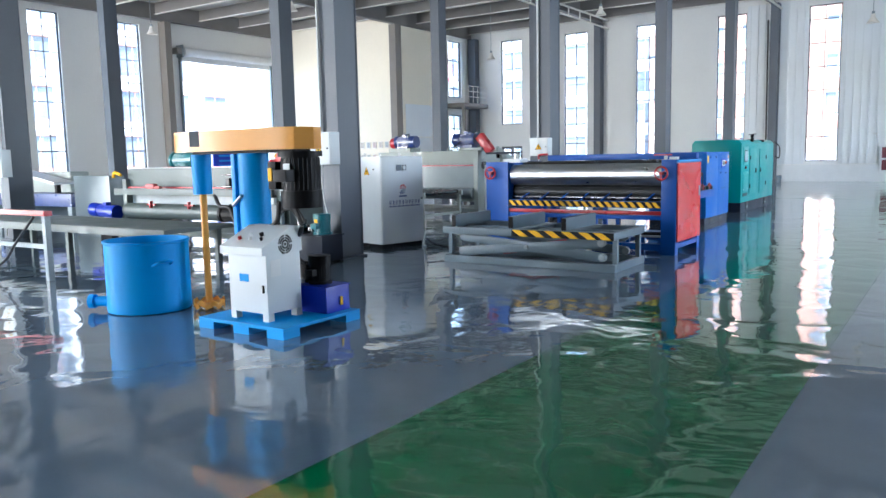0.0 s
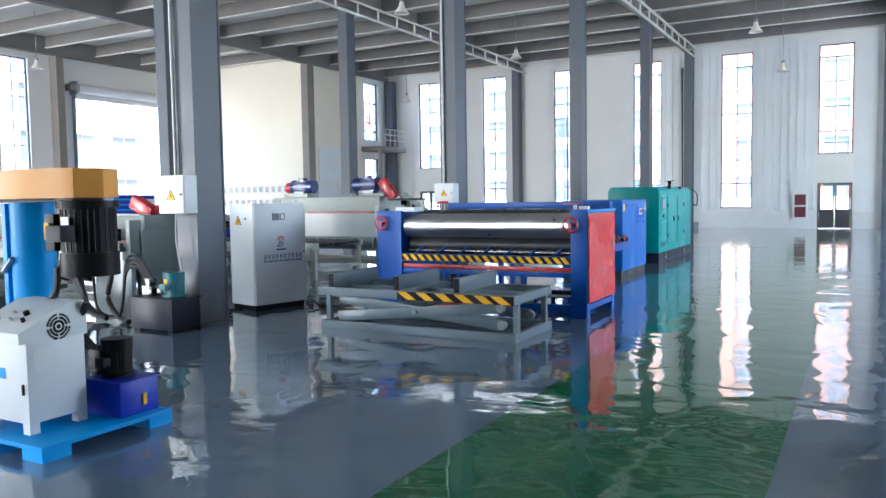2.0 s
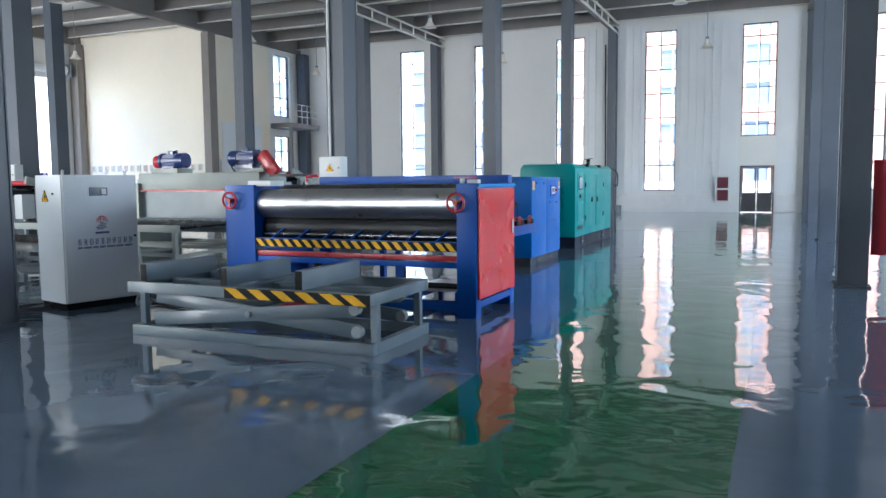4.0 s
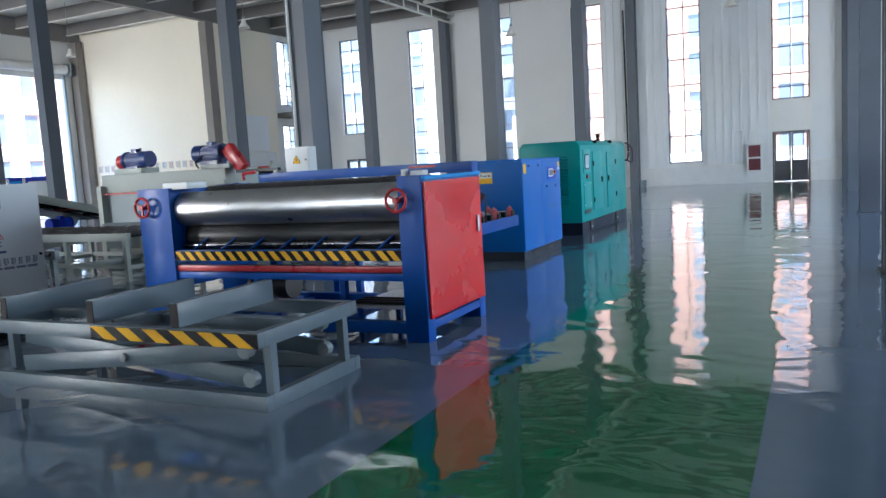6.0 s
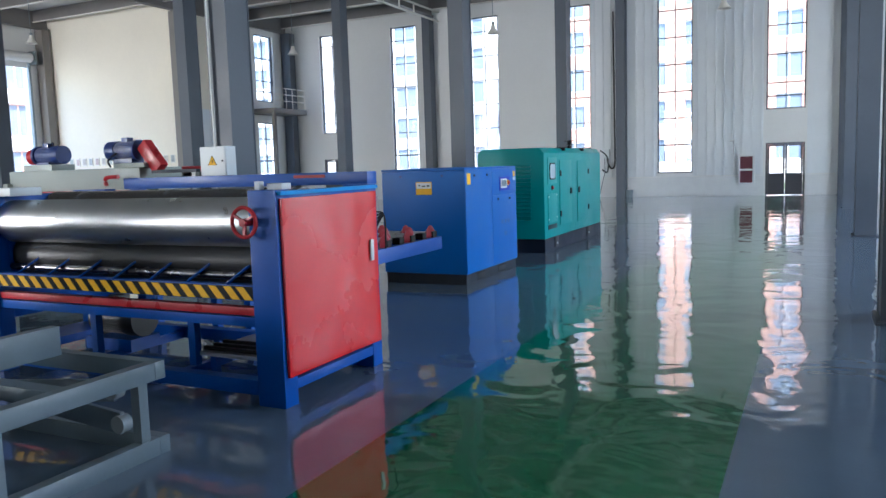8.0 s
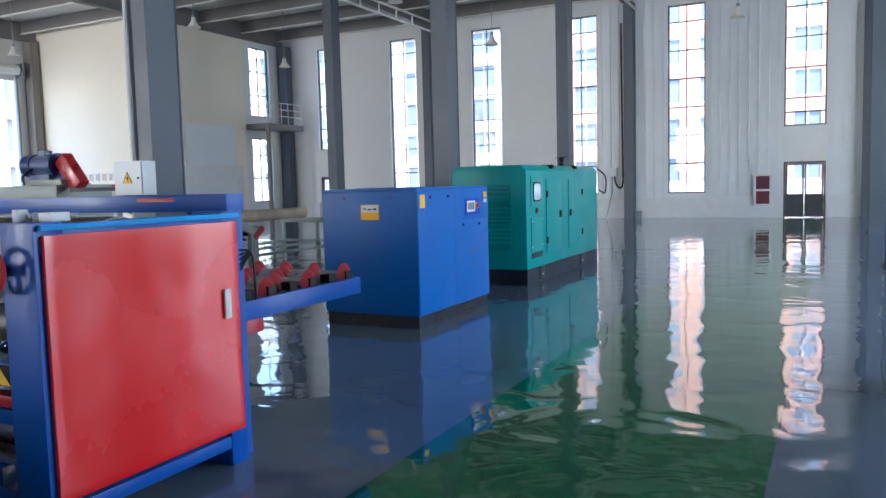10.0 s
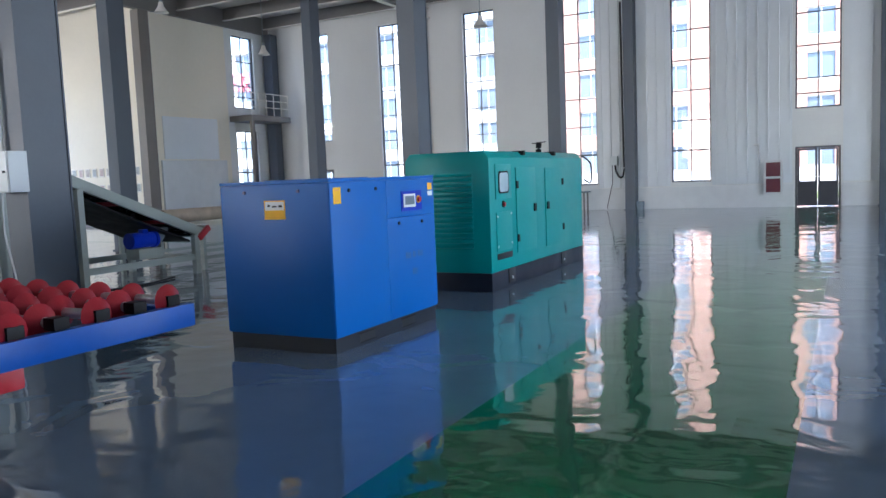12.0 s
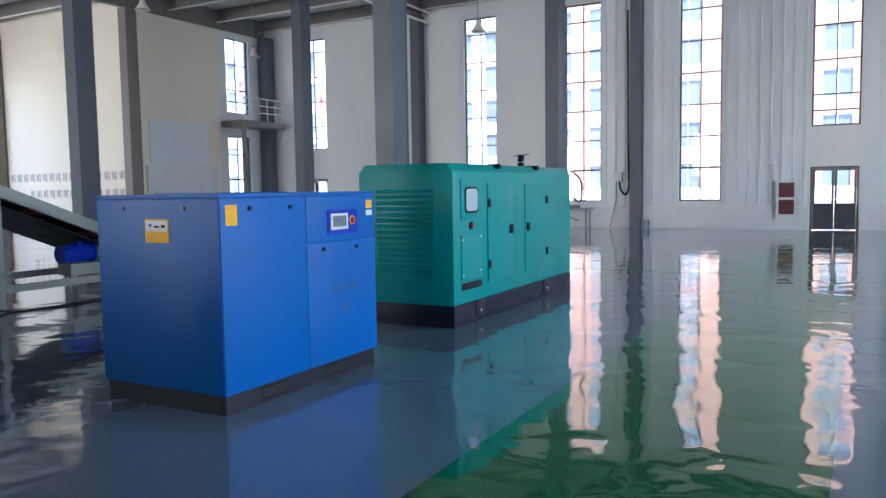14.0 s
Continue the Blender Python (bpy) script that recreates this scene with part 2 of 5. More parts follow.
def fill_lamp(x, y, rz, watts, color):
    """An added area lamp that fills the hall from an invented opening out of view."""
    lamp = new("gateway_daylight", bpy.data.lights.new("gateway_daylight", "AREA"))
    lamp.data.shape, lamp.data.size, lamp.data.size_y = "RECTANGLE", 5.0, 6.2
    lamp.data.energy, lamp.data.color = watts, color
    lamp.matrix_world = pose(x, y, 3.25, 90, 0, rz)


for y in FILL_OPENINGS_E:
    fill_lamp(XR + 0.15, y, 90, EAST_W, (0.93, 0.97, 1.0))
for x, w in zip(FILL_OPENINGS_S, SOUTH_W):
    fill_lamp(x, YB - 0.15, 0, w, (1.0, 0.95, 0.86))


def window(name, w, z0, z1, m, label):
    """A narrow steel window, w wide, in the wall plane y = 0 of the pose m."""
    win = base(name, label, "window", "tall windows", m, "structure")
    f = 0.05
    part("window_frame", BS((-w, 0, z0, -w + f, 0.08, z1), (w - f, 0, z0, w, 0.08, z1), (-w + f, 0, z0, w - f, 0.08, z0 + f), (-w + f, 0, z1 - f, w - f, 0.08, z1)), M_FRAME, win)
    part("mullion", B(-0.0175, 0.015, z0 + f, 0.0175, 0.065, z1 - f), M_FRAME, win)
    zs, z, k = [], z0, 0
    steps = [1.14, 1.07, 1.07, 1.07, 1.07, 1.07] if z0 < 2 else [0.5, 0.5, 1.08, 1.08, 1.08]
    for s in steps:
        z += s
        if z < z1 - 0.25:
            zs.append(z)
    for i, zz in enumerate(zs):
        t = 0.03 if (i == 0 and z0 < 2) else 0.02
        part("glazing_bar", BS((-w + f, 0.02, zz - t, -0.018, 0.06, zz + t), (0.018, 0.02, zz - t, w - f, 0.06, zz + t)), M_FRAME, win)
    edges = [z0 + f] + zs + [z1 - f]
    for a, b in zip(edges, edges[1:]):
        for xa, xb in ((-w + f, -0.017), (0.017, w - f)):
            p = part("pane", B(xa, 0.038, a, xb, 0.044, b), M_GLASS, win)
            p.visible_shadow = False
    part("window_sill", B(-w - 0.03, -0.05, z0 - 0.04, w + 0.03, -0.001, z0 - 0.002, bevel=0.006), M_WHITE, win)
    return win


count = 0
for x in WINX:
    count += 1
    window("window_%d" % count, WW, WHIGH if x in DOORS else WLOW, WTOP, pose(x, YF + 0.1, 0), "tall dark-framed window in the white wall")
for y in LEFTWIN:
    count += 1
    window("window_%d" % count, WW, WLOW, WTOP, pose(XL - 0.1, y, 0, 0, 0, 90), "tall dark-framed window in the side wall")
for z0, z1 in ((0.9, 3.9), (4.9, WTOP)):
    count += 1
    window("window_%d" % count, 0.7, z0, z1, pose(XM - 0.1, 37.6, 0, 0, 0, 90), "dark-framed window beside the landing")


def steel_door(name, x):
    d = base(name, "closed dark glazed double door in the white wall", "door", "", pose(x, YF + 0.06, 0), "structure")
    w, h = WW, 2.02
    part("door_frame", BS((-w, 0, 0, -w + 0.06, 0.1, h), (w - 0.06, 0, 0, w, 0.1, h), (-w + 0.06, 0, h - 0.06, w - 0.06, 0.1, h)), M_FRAME, d)
    for s in (-1, 1):
        a, b = (0.008, w - 0.065) if s > 0 else (-w + 0.065, -0.008)
        leaf = part("door_leaf", BS((a, 0.02, 0.02, b, 0.07, 0.85), (a, 0.02, 0.85, a + 0.07, 0.07, h - 0.065), (b - 0.07, 0.02, 0.85, b, 0.07, h - 0.065), (a + 0.07, 0.02, h - 0.13, b - 0.07, 0.07, h - 0.065)), M_FRAME, d)
        p = part("pane", B(a + 0.07, 0.04, 0.85, b - 0.07, 0.046, h - 0.13), M_GLASS, leaf)
        p.visible_shadow = False
        hb = bmesh.new()
        bm_cyl(hb, (0.04 * s, 0.018, 1.0), (0.04 * s, -0.03, 1.0), 0.012, seg=10)
        bm_bar(hb, (0.04 * s, -0.03, 0.99), (0.16 * s, -0.03, 0.99), 0.02, 0.02)
        part("handle", hb, M_FLANGE, leaf)


steel_door("door_1", DOORS[1])
steel_door("door_2", DOORS[0])

# ribbed white cladding and plinth on the far wall
for k, (a, b, lo) in enumerate([(-8.62, -5.95, 0.8), (-4.5, -1.9, 0.8), (-0.36, 2.3, 0.8), (3.75, 6.4, 0.8)]):
    bm = bmesh.new()
    bm_box(bm, a, YF - 0.035, lo + 0.02, b, YF - 0.004, 8.36)
    x = a + 0.12
    while x < b - 0.1:
        bm_box(bm, x, YF - 0.085, lo + 0.02, x + 0.045, YF - 0.0351, 8.36)
        x += 0.34
    struct("cladding_%d" % (k + 1), bm, M_SHEET, "white ribbed sheet cladding", "cladding")
segs, x = [], XM
for d in DOORS:
    segs.append((x, d - WW - 0.04))
    x = d + WW + 0.04
segs.append((x, XR))
for a, b in segs:
    struct("plinth", B(a, YF - 0.10, 0, b, YF - 0.003, 0.78, bevel=0.01), M_WHITE, "low white plinth along the wall", "plinth")
struct("baseboard", B(XL + 0.003, YM - 0.03, 0, XM - 0.2, YM - 0.003, 0.12), M_COLW, "low dark skirting on the cream wall", "baseboard")

# ---- steel columns, girders, joists, deck ----
COLS = [(-7.6, 8.55), (-7.55, 15.6), (-7.45, 23.35), (-7.35, 31.1), (0.68, 6.9), (0.69, 14.95), (0.80, 23.1), (0.83, 31.2), (-16.0, 7.9), (-16.0, 15.7),
        (-16.0, 23.7), (-16.2, 31.9), (-24.3, 7.9), (-24.3, 15.7), (-24.3, 23.7), (-7.6, 0.3), (-16.0, 0.3), (-24.3, 0.3), (0.98, -1.0)]


def column(x, y, wx=0.36, wy=0.5, m=None):
    c = base("steel_column", "grey painted steel column with base plate", "column", "hall columns", pose(x, y, 0), "structure")
    bx, by = wx / 2, wy / 2
    part("shaft", BS((-bx, -by, 0.02, bx, -by + 0.02, 8.3), (-bx, by - 0.02, 0.02, bx, by, 8.3), (-bx + 0.012, -by + 0.02, 0.02, bx - 0.012, by - 0.02, 8.3)), m or M_COL, c)
    part("base_plate", B(-bx - 0.04, -by - 0.04, 0.0, bx + 0.04, by + 0.04, 0.025, bevel=0.004), m or M_COL, c)
    return c


for x, y in COLS:
    column(x, y)
for x in (-16.1, -7.3, 0.87):
    column(x, YF - 0.34)
column(-23.95, YF - 0.34, 0.5, 0.45)
column(XM, YM - 0.05, 0.4, 0.5, M_COLW)
for y in (0.3, 7.9, 15.9, 24.0):
    column(XL + 0.27, y, 0.5, 0.36, M_COLW)
column(XL + 0.3, YM - 0.3, 0.5, 0.4, M_COLW)

for x in (XL + 0.3, XM, -16.05, -7.45, 0.8):
    y1 = YM if x < XM - 1 else YF
    g = base("girder", "deep dark steel girder along the columns", "girder", "roof girders", kind="structure")
    part("web", B(x - 0.012, YB, 8.37, x + 0.012, y1, 9.12), M_BEAM, g)
    part("flange", B(x - 0.14, YB, 8.33, x + 0.14, y1, 8.369), M_BEAM, g)
JY = [YB + 1.3 + 2.6 * i for i in range(19)]
for y in JY:
    if y > YF - 0.3:
        continue
    x0 = XL if y < YM else XM
    j = base("joist", "dark steel roof joist, lower flange coloured pale for floor bounce", "joist", "roof joists", kind="structure")
    part("web", B(x0, y - 0.01, 8.62, XR, y + 0.01, 9.12), M_BEAM, j)
    # The flange's pale colour stands for light thrown up from the floor.
    part("flange", B(x0, y - 0.07, 8.59, XR, y + 0.07, 8.62), M_FLANGE, j)
bm = BS((XL - WT, YB - WT, ZC - 0.02, XR + WT, YM + WT, ZC + 0.25), (XM - WT, YM + WT, ZC - 0.02, XR + WT, YF + WT, ZC + 0.25))
struct("ceiling", bm, M_DECK, "pale grey deck underside between dark beams", "ceiling")
for x in (-16.05, -7.45, 0.8):
    t = bmesh.new()
    for dz in (0.0, -0.42):
        bm_bar(t, (x + 0.35, YB, 8.5 + dz), (x + 0.35, YF, 8.5 + dz), 0.07, 0.07)
    y = YB + 0.5
    while y < YF - 1.5:
        bm_bar(t, (x + 0.35, y, 8.46), (x + 0.35, y, 8.12), 0.05, 0.05)
        y += 1.3
    struct("lattice_girder", t, M_FLANGE, "slim pale lattice girder along the columns", "girder")

# ---- paints of the machines ----
M_BLUE = mat("press_blue_paint", (0.001, 0.085, 0.42), 0.4, spec=0.25, vary=0.12, scale=2, coat=0.06, bump=0.05)
M_SKY = mat("sky_blue_paint", (0.006, 0.32, 0.78), 0.5, spec=0.25, vary=0.1, scale=2.5)
M_DEEP = mat("deep_blue_paint", (0.004, 0.03, 0.42), 0.4, spec=0.25, vary=0.1, scale=2, coat=0.05)
M_COMP = mat("compressor_blue", (0.0, 0.115, 0.43), 0.38, spec=0.2, vary=0.05, scale=1.5, bump=0.12, bscale=220)
M_TEAL = mat("generator_teal", (0.001, 0.265, 0.255), 0.38, spec=0.32, vary=0.06, scale=1.5, bump=0.1, bscale=200)
M_RED = mat("red_sheet_paint", (0.74, 0.010, 0.014), 0.27, spec=0.5, vary=0.06, scale=1.5, coat=0.05, bump=0.9, bscale=1.6)
M_REDP = mat("red_part_paint", (0.5, 0.02, 0.03), 0.35, vary=0.15, scale=4)
M_DISC = mat("dark_red_disc_paint", (0.34, 0.012, 0.022), 0.4, vary=0.2, scale=6)
M_ORANGE = mat("orange_paint", (0.82, 0.36, 0.05), 0.4, vary=0.08, scale=3)
M_YELLOW = mat("hazard_yellow", (0.92, 0.50, 0.015), 0.5, spec=0.2, vary=0.12, scale=9)
M_BLACK = mat("black_paint", (0.006, 0.006, 0.007), 0.5, spec=0.15, vary=0.2, scale=4)
M_SLATE = mat("dark_base_paint", (0.010, 0.015, 0.028), 0.5, spec=0.25, vary=0.25, scale=3, coat=0.03)
M_SKID = mat("blue_black_skid_paint", (0.010, 0.015, 0.024), 0.45, spec=0.25, vary=0.2, scale=3)
M_TAPE = mat("grey_tape", (0.10, 0.11, 0.12), 0.8, spec=0.1)
# Rubber and black parts; also the painted shade of pockets, slots and gaps.
M_RUBBER_RECESS = mat("black_rubber_and_recess", (0.012, 0.013, 0.015), 0.4, spec=0.3, vary=0.2, scale=3)
M_STEEL = mat("polished_steel", (0.60, 0.61, 0.62), 0.33, metal=1.0, vary=0.08, scale=6, rvary=0.06)
M_DSTEEL = mat("dark_roller_steel", (0.16, 0.16, 0.17), 0.25, metal=1.0, vary=0.2, scale=5)
M_GREY = mat("machine_grey_paint", (0.22, 0.27, 0.29), 0.45, vary=0.12, scale=3, coat=0.15)
M_LIFT = mat("lift_grey_paint", (0.12, 0.17, 0.205), 0.42, vary=0.12, scale=3, coat=0.15)
M_PALE = mat("pale_cabinet_paint", (0.66, 0.70, 0.71), 0.42, vary=0.04, scale=2)
M_PALEG = mat("pale_green_grey_paint", (0.33, 0.37, 0.34), 0.45, vary=0.1, scale=2.5)
M_SPREAD = mat("grey_green_machine_paint", (0.10, 0.13, 0.125), 0.5, vary=0.18, scale=2.5)
M_MOTOR = mat("motor_navy_paint", (0.015, 0.04, 0.18), 0.35, vary=0.2, scale=6, coat=0.2)
M_GREENM = mat("motor_green_paint", (0.01, 0.14, 0.16), 0.35, vary=0.2, scale=6)
M_LOG = mat("peeled_log_wood", (0.48, 0.38, 0.28), 0.75, vary=0.25, scale=4, bump=0.3, bscale=30)
M_WIN = mat("display_grey", (0.18, 0.22, 0.26), 0.15, vary=0.2, scale=8)
M_CLEAR = mat("window_dark_glass", (0.45, 0.55, 0.60), 0.06, vary=0.1, scale=4)
M_LETTER = mat("blue_lettering", (0.05, 0.10, 0.22), 0.5, vary=0.1)
M_LETTER2 = mat("faded_blue_lettering", (0.16, 0.2, 0.3), 0.5, vary=0.1)
M_PINK = mat("red_emblem", (0.6, 0.12, 0.12), 0.5)
M_CABLE = mat("black_cable", (0.012, 0.012, 0.013), 0.5)
M_WCABLE = mat("white_cable", (0.62, 0.64, 0.64), 0.5)


def cyl(a, b, r, r1=None, seg=24):
    return bm_cyl(bmesh.new(), a, b, r, r1, seg)


def tube(pts, r, seg=8):
    return bm_tube(bmesh.new(), pts, r, seg)


def hazard(parent, x0, x1, y, z0, z1, n, lean=0.07, rot=None):
    """A black band with slanted yellow bars on its front at y."""
    band = part("hazard_band", B(x0, y, z0, x1, y + 0.006, z1), M_BLACK, parent, "black and yellow striped warning band")
    step = (x1 - x0) / n
    me = None
    for i in range(n):
        bm = bmesh.new()
        h = z1 - z0 - 0.006
        if me is None:
            bm_poly(bm, [(0, 0, h), (step * 0.5, 0, h), (step * 0.5 + lean, 0, 0), (lean, 0, 0)], (0, -0.002, 0))
            ob = part("stripe", bm, M_YELLOW, band)
            me = ob.data
        else:
            ob = new("stripe", me)
            ob.parent = band
        ob.location = (x0 + i * step + 0.004 - (lean * 0.3 if i == n - 1 else 0), y - 0.0005, z0 + 0.003)
    return band


def handwheel(parent, x, y, z, r=0.095):
    bm = bmesh.new()
    n, k = 24, 8
    rings = []
    for i in range(n):
        a = 6.2832 * i / n
        rings.append([bm.verts.new((x + (r + 0.013 * math.cos(6.2832 * j / k)) * math.cos(a), y + 0.013 * math.sin(6.2832 * j / k), z + (r + 0.013 * math.cos(6.2832 * j / k)) * math.sin(a))) for j in range(k)])
    for i in range(n):
        for j in range(k):
            bm.faces.new((rings[i][j], rings[(i + 1) % n][j], rings[(i + 1) % n][(j + 1) % k], rings[i][(j + 1) % k]))
    for i in range(3):
        a = 2.0944 * i + 0.5
        bm_bar(bm, (x, y + 0.008, z), (x + r * math.cos(a), y, z + r * math.sin(a)), 0.022, 0.014)
    bm_cyl(bm, (x, y - 0.02, z), (x, y + 0.06, z), 0.026, seg=14)
    return part("handwheel", bm, M_REDP, parent, "red spoked handwheel")


def motor(parent, a, b, r, material, fins=14):
    """A finned electric motor from its shaft end a to its fan end b."""
    a, b = Vector(a), Vector(b)
    bm = bm_cyl(bmesh.new(), a, b, r * 0.93, seg=32)
    d = b - a
    bm_cyl(bm, a + d * 0.70, b + d * 0.02, r * 1.02, seg=28)
    bm_cyl(bm, a - d * 0.02, a + d * 0.08, r * 1.08, seg=28)
    q = d.to_track_quat("Z", "Y")
    for i in range(fins * 2):
        t = 6.2832 * i / (fins * 2)
        o = q @ Vector((math.cos(t), math.sin(t), 0)) * r * 0.93
        bm_bar(bm, a + d * 0.1 + o, a + d * 0.68 + o, r * 0.035, r * 0.05)
    body = part("motor", bm, material, parent, "finned electric motor")
    mid = a + d * 0.42
    up = Vector((0, 0, 1)) if abs(d.normalized().z) < 0.7 else Vector((0, -1, 0))
    c = mid + up * r * 1.05
    s = r * 0.42
    part("terminal_box", B(c.x - s, c.y - s, c.z - s * 0.7, c.x + s, c.y + s, c.z + s * 0.7, bevel=s * 0.12), material, body)
    return body


def triangle_sign(parent, m, s):
    bm = bm_poly(bmesh.new(), [(-s, 0, 0), (s, 0, 0), (0, 0, s * 1.7)], (0, -0.002, 0))
    bm.transform(m)
    sign = part("warning_sign", bm, M_YELLOW, parent, "yellow triangular electrical warning sign")
    bm = bmesh.new()
    e = s * 0.1
    for p, q in (((-s, 0), (s, 0)), ((s, 0), (0, s * 1.7)), ((0, s * 1.7), (-s, 0))):
        bm_bar(bm, (p[0], -0.003, p[1]), (q[0], -0.003, q[1]), e, 0.003)
    bm_poly(bm, [(0.1 * s, -0.0022, 1.15 * s), (-0.28 * s, -0.0022, 0.62 * s), (0.0, -0.0022, 0.66 * s), (-0.1 * s, -0.0022, 0.2 * s), (0.3 * s, -0.0022, 0.8 * s), (0.03 * s, -0.0022, 0.75 * s)], (0, -0.002, 0))
    bm.transform(m)
    part("symbol", bm, M_BLACK, sign)


# ---- roller press ----
def roller_press():
    o = base("roller_press", "blue steel roller press with red side panel", "machine")
    xl, xr, y0, y1 = -6.32, -3.1, 10.76, 12.0
    for nm, a, b in (("side_frame", xl, xl + 0.42), ("side_frame", xr - 0.22, xr)):
        part(nm, BS((a, y0, 0.0, b, y0 + 0.14, 1.42), (a, y0 + 0.141, 0.42, b, y1 - 0.13, 1.405), (a, y1 - 0.129, 0.0, b, y1, 1.42), (a + 0.002, y0 + 0.141, 0.10, b - 0.002, y1 - 0.131, 0.17), bevel=0.008), M_BLUE, o)
    bm = B(xr + 0.002, y0 + 0.03, 0.2, xr + 0.024, y1 - 0.04, 1.365, bevel=0.006)
    bmesh.ops.subdivide_edges(bm, edges=[e for e in bm.edges if e.calc_length() > 0.5], cuts=24, use_grid_fill=True)
    for v in bm.verts:
        if v.co.x > xr + 0.02:
            v.co.x += 0.006 * noise.noise(Vector((v.co.y * 2.2, v.co.z * 1.7, 3.1))) + 0.003 * noise.noise(Vector((v.co.y * 6, v.co.z * 4, 1.0)))
    panel = part("side_panel", bm, M_RED, o, "glossy red sheet steel cover with slight dents")
    part("panel_handle", B(xr + 0.026, y1 - 0.17, 0.84, xr + 0.04, y1 - 0.125, 1.0, bevel=0.004), M_PALE, panel, "pale recessed pull")
    part("top_cap", BS((xr - 0.05, y0 + 0.02, 1.385, xr + 0.03, y1 - 0.02, 1.41), bevel=0.004), M_SKY, o)
    part("oil_cup", BS((xr - 0.14, y0 + 0.1, 1.42, xr - 0.02, y0 + 0.2, 1.46), (xr - 0.2, y0 + 0.05, 1.42, xr - 0.16, y0 + 0.1, 1.475), bevel=0.006), M_PALE, o)
    part("side_cover", B(xl - 0.36, y0 + 0.55, 0.55, xl - 0.004, y1 + 0.05, 1.37, bevel=0.012), M_PALE, o, "pale grey drive cover")
    part("top_plate", B(xl + 0.3, y0 + 0.05, 1.405, xl + 0.62, y0 + 0.33, 1.47, bevel=0.01), M_PALE, o)
    ra, rb = xl + 0.425, xr - 0.225
    part("upper_roller", cyl((ra, y0 + 0.22, 1.2), (rb, y0 + 0.22, 1.2), 0.17, seg=48), M_STEEL, o, "polished steel roller")
    part("rear_roller", cyl((ra, y0 + 0.62, 1.24), (rb, y0 + 0.62, 1.24), 0.18, seg=48), M_DSTEEL, o)
    part("lower_roller", cyl((ra, y0 + 0.33, 0.92), (rb, y0 + 0.33, 0.92), 0.165, seg=40), M_RUBBER_RECESS, o, "black rubber roller")
    part("scraper_plate", BS((ra, y0 + 0.5, 0.7, rb, y0 + 0.53, 1.1)), M_RUBBER_RECESS, o)
    part("nip_bar", cyl((ra, y0 + 0.16, 0.84), (rb, y0 + 0.16, 0.84), 0.03), M_DSTEEL, o)
    for i in range(7):
        x = ra + 0.25 + i * (rb - ra - 0.45) / 6
        bm = bmesh.new()
        bm_bar(bm, (x - 0.06, y0 + 0.04, 0.79), (x + 0.06, y0 + 0.2, 0.93), 0.035, 0.012)
        part("guide_finger", bm, M_BLUE, o)
    part("front_beam", B(xl + 0.16, y0 + 0.02, 0.695, xr - 0.222, y0 + 0.09, 0.80, bevel=0.005), M_BLUE, o)
    hazard(o, xl + 0.16, xr - 0.224, y0 + 0.012, 0.70, 0.792, 22, 0.075)
    part("red_bar", B(xl + 0.2, y0 + 0.03, 0.595, xr - 0.224, y0 + 0.10, 0.65, bevel=0.008), M_REDP, o, "red safety trip bar")
    part("lower_beam", B(xl + 0.2, y0 + 0.03, 0.52, xr - 0.222, y0 + 0.12, 0.585, bevel=0.005), M_BLUE, o)
    part("floor_beam", BS((xl + 0.424, y0 + 0.03, 0.06, xr - 0.224, y0 + 0.13, 0.16), (xl + 0.424, y1 - 0.14, 0.1, xr - 0.224, y1 - 0.04, 0.2), bevel=0.005), M_BLUE, o)
    for x in (-5.1, -4.1):
        part("inner_post", B(x, y0 + 0.2, 0.161, x + 0.06, y0 + 0.26, 0.6), M_BLUE, o)
        part("inner_beam", B(x, y0 + 0.131, 0.10, x + 0.06, y1 - 0.141, 0.158), M_BLUE, o)
    part("drip_tray", B(-4.0, y0 + 0.2, 0.24, xr - 0.23, y1 - 0.2, 0.27, bevel=0.004), M_STEEL, o, "bright sheet metal drip tray")
    for x, y in ((-3.95, y0 + 0.25), (-3.45, y0 + 0.25), (-3.95, y1 - 0.3), (-3.45, y1 - 0.3)):
        part("tray_leg", B(x, y, 0.0, x + 0.05, y + 0.05, 0.239), M_BLUE, o)
    for k in range(3):
        part("tray_rail", B(-4.0, y0 + 0.24 + 0.1 * k, 0.271, xr - 0.26, y0 + 0.27 + 0.1 * k, 0.30), M_BLACK, o)
    motor(o, (-5.3, y0 + 0.5, 0.40), (-4.85, y0 + 0.5, 0.40), 0.14, M_RUBBER_RECESS)
    part("motor_seat", B(-5.35, y0 + 0.35, 0.16, -4.85, y0 + 0.65, 0.255), M_BLUE, o)
    handwheel(o, xr - 0.2, y0 - 0.07, 1.22)
    handwheel(o, xl + 0.12, y0 - 0.07, 1.24)
    part("rear_beam", B(xl + 0.55, y1 - 0.02, 1.415, xr - 0.06, y1 + 0.12, 1.515, bevel=0.006), M_BLUE, o)
    for x in (xl + 0.6, xr - 0.16):
        part("rear_post", B(x, y1 + 0.002, 0.0, x + 0.1, y1 + 0.1, 1.413), M_BLUE, o)
    part("name_bar", B(xr - 0.75, y1 - 0.028, 1.475, xr - 0.45, y1 - 0.0205, 1.498), M_REDP, o)
    part("lever", tube([(xl + 0.42, y1 - 0.1, 1.45), (xl + 0.42, y1 - 0.1, 1.52), (xl + 0.6, y1 - 0.12, 1.53)], 0.018), M_REDP, o)
    bm = bmesh.new()
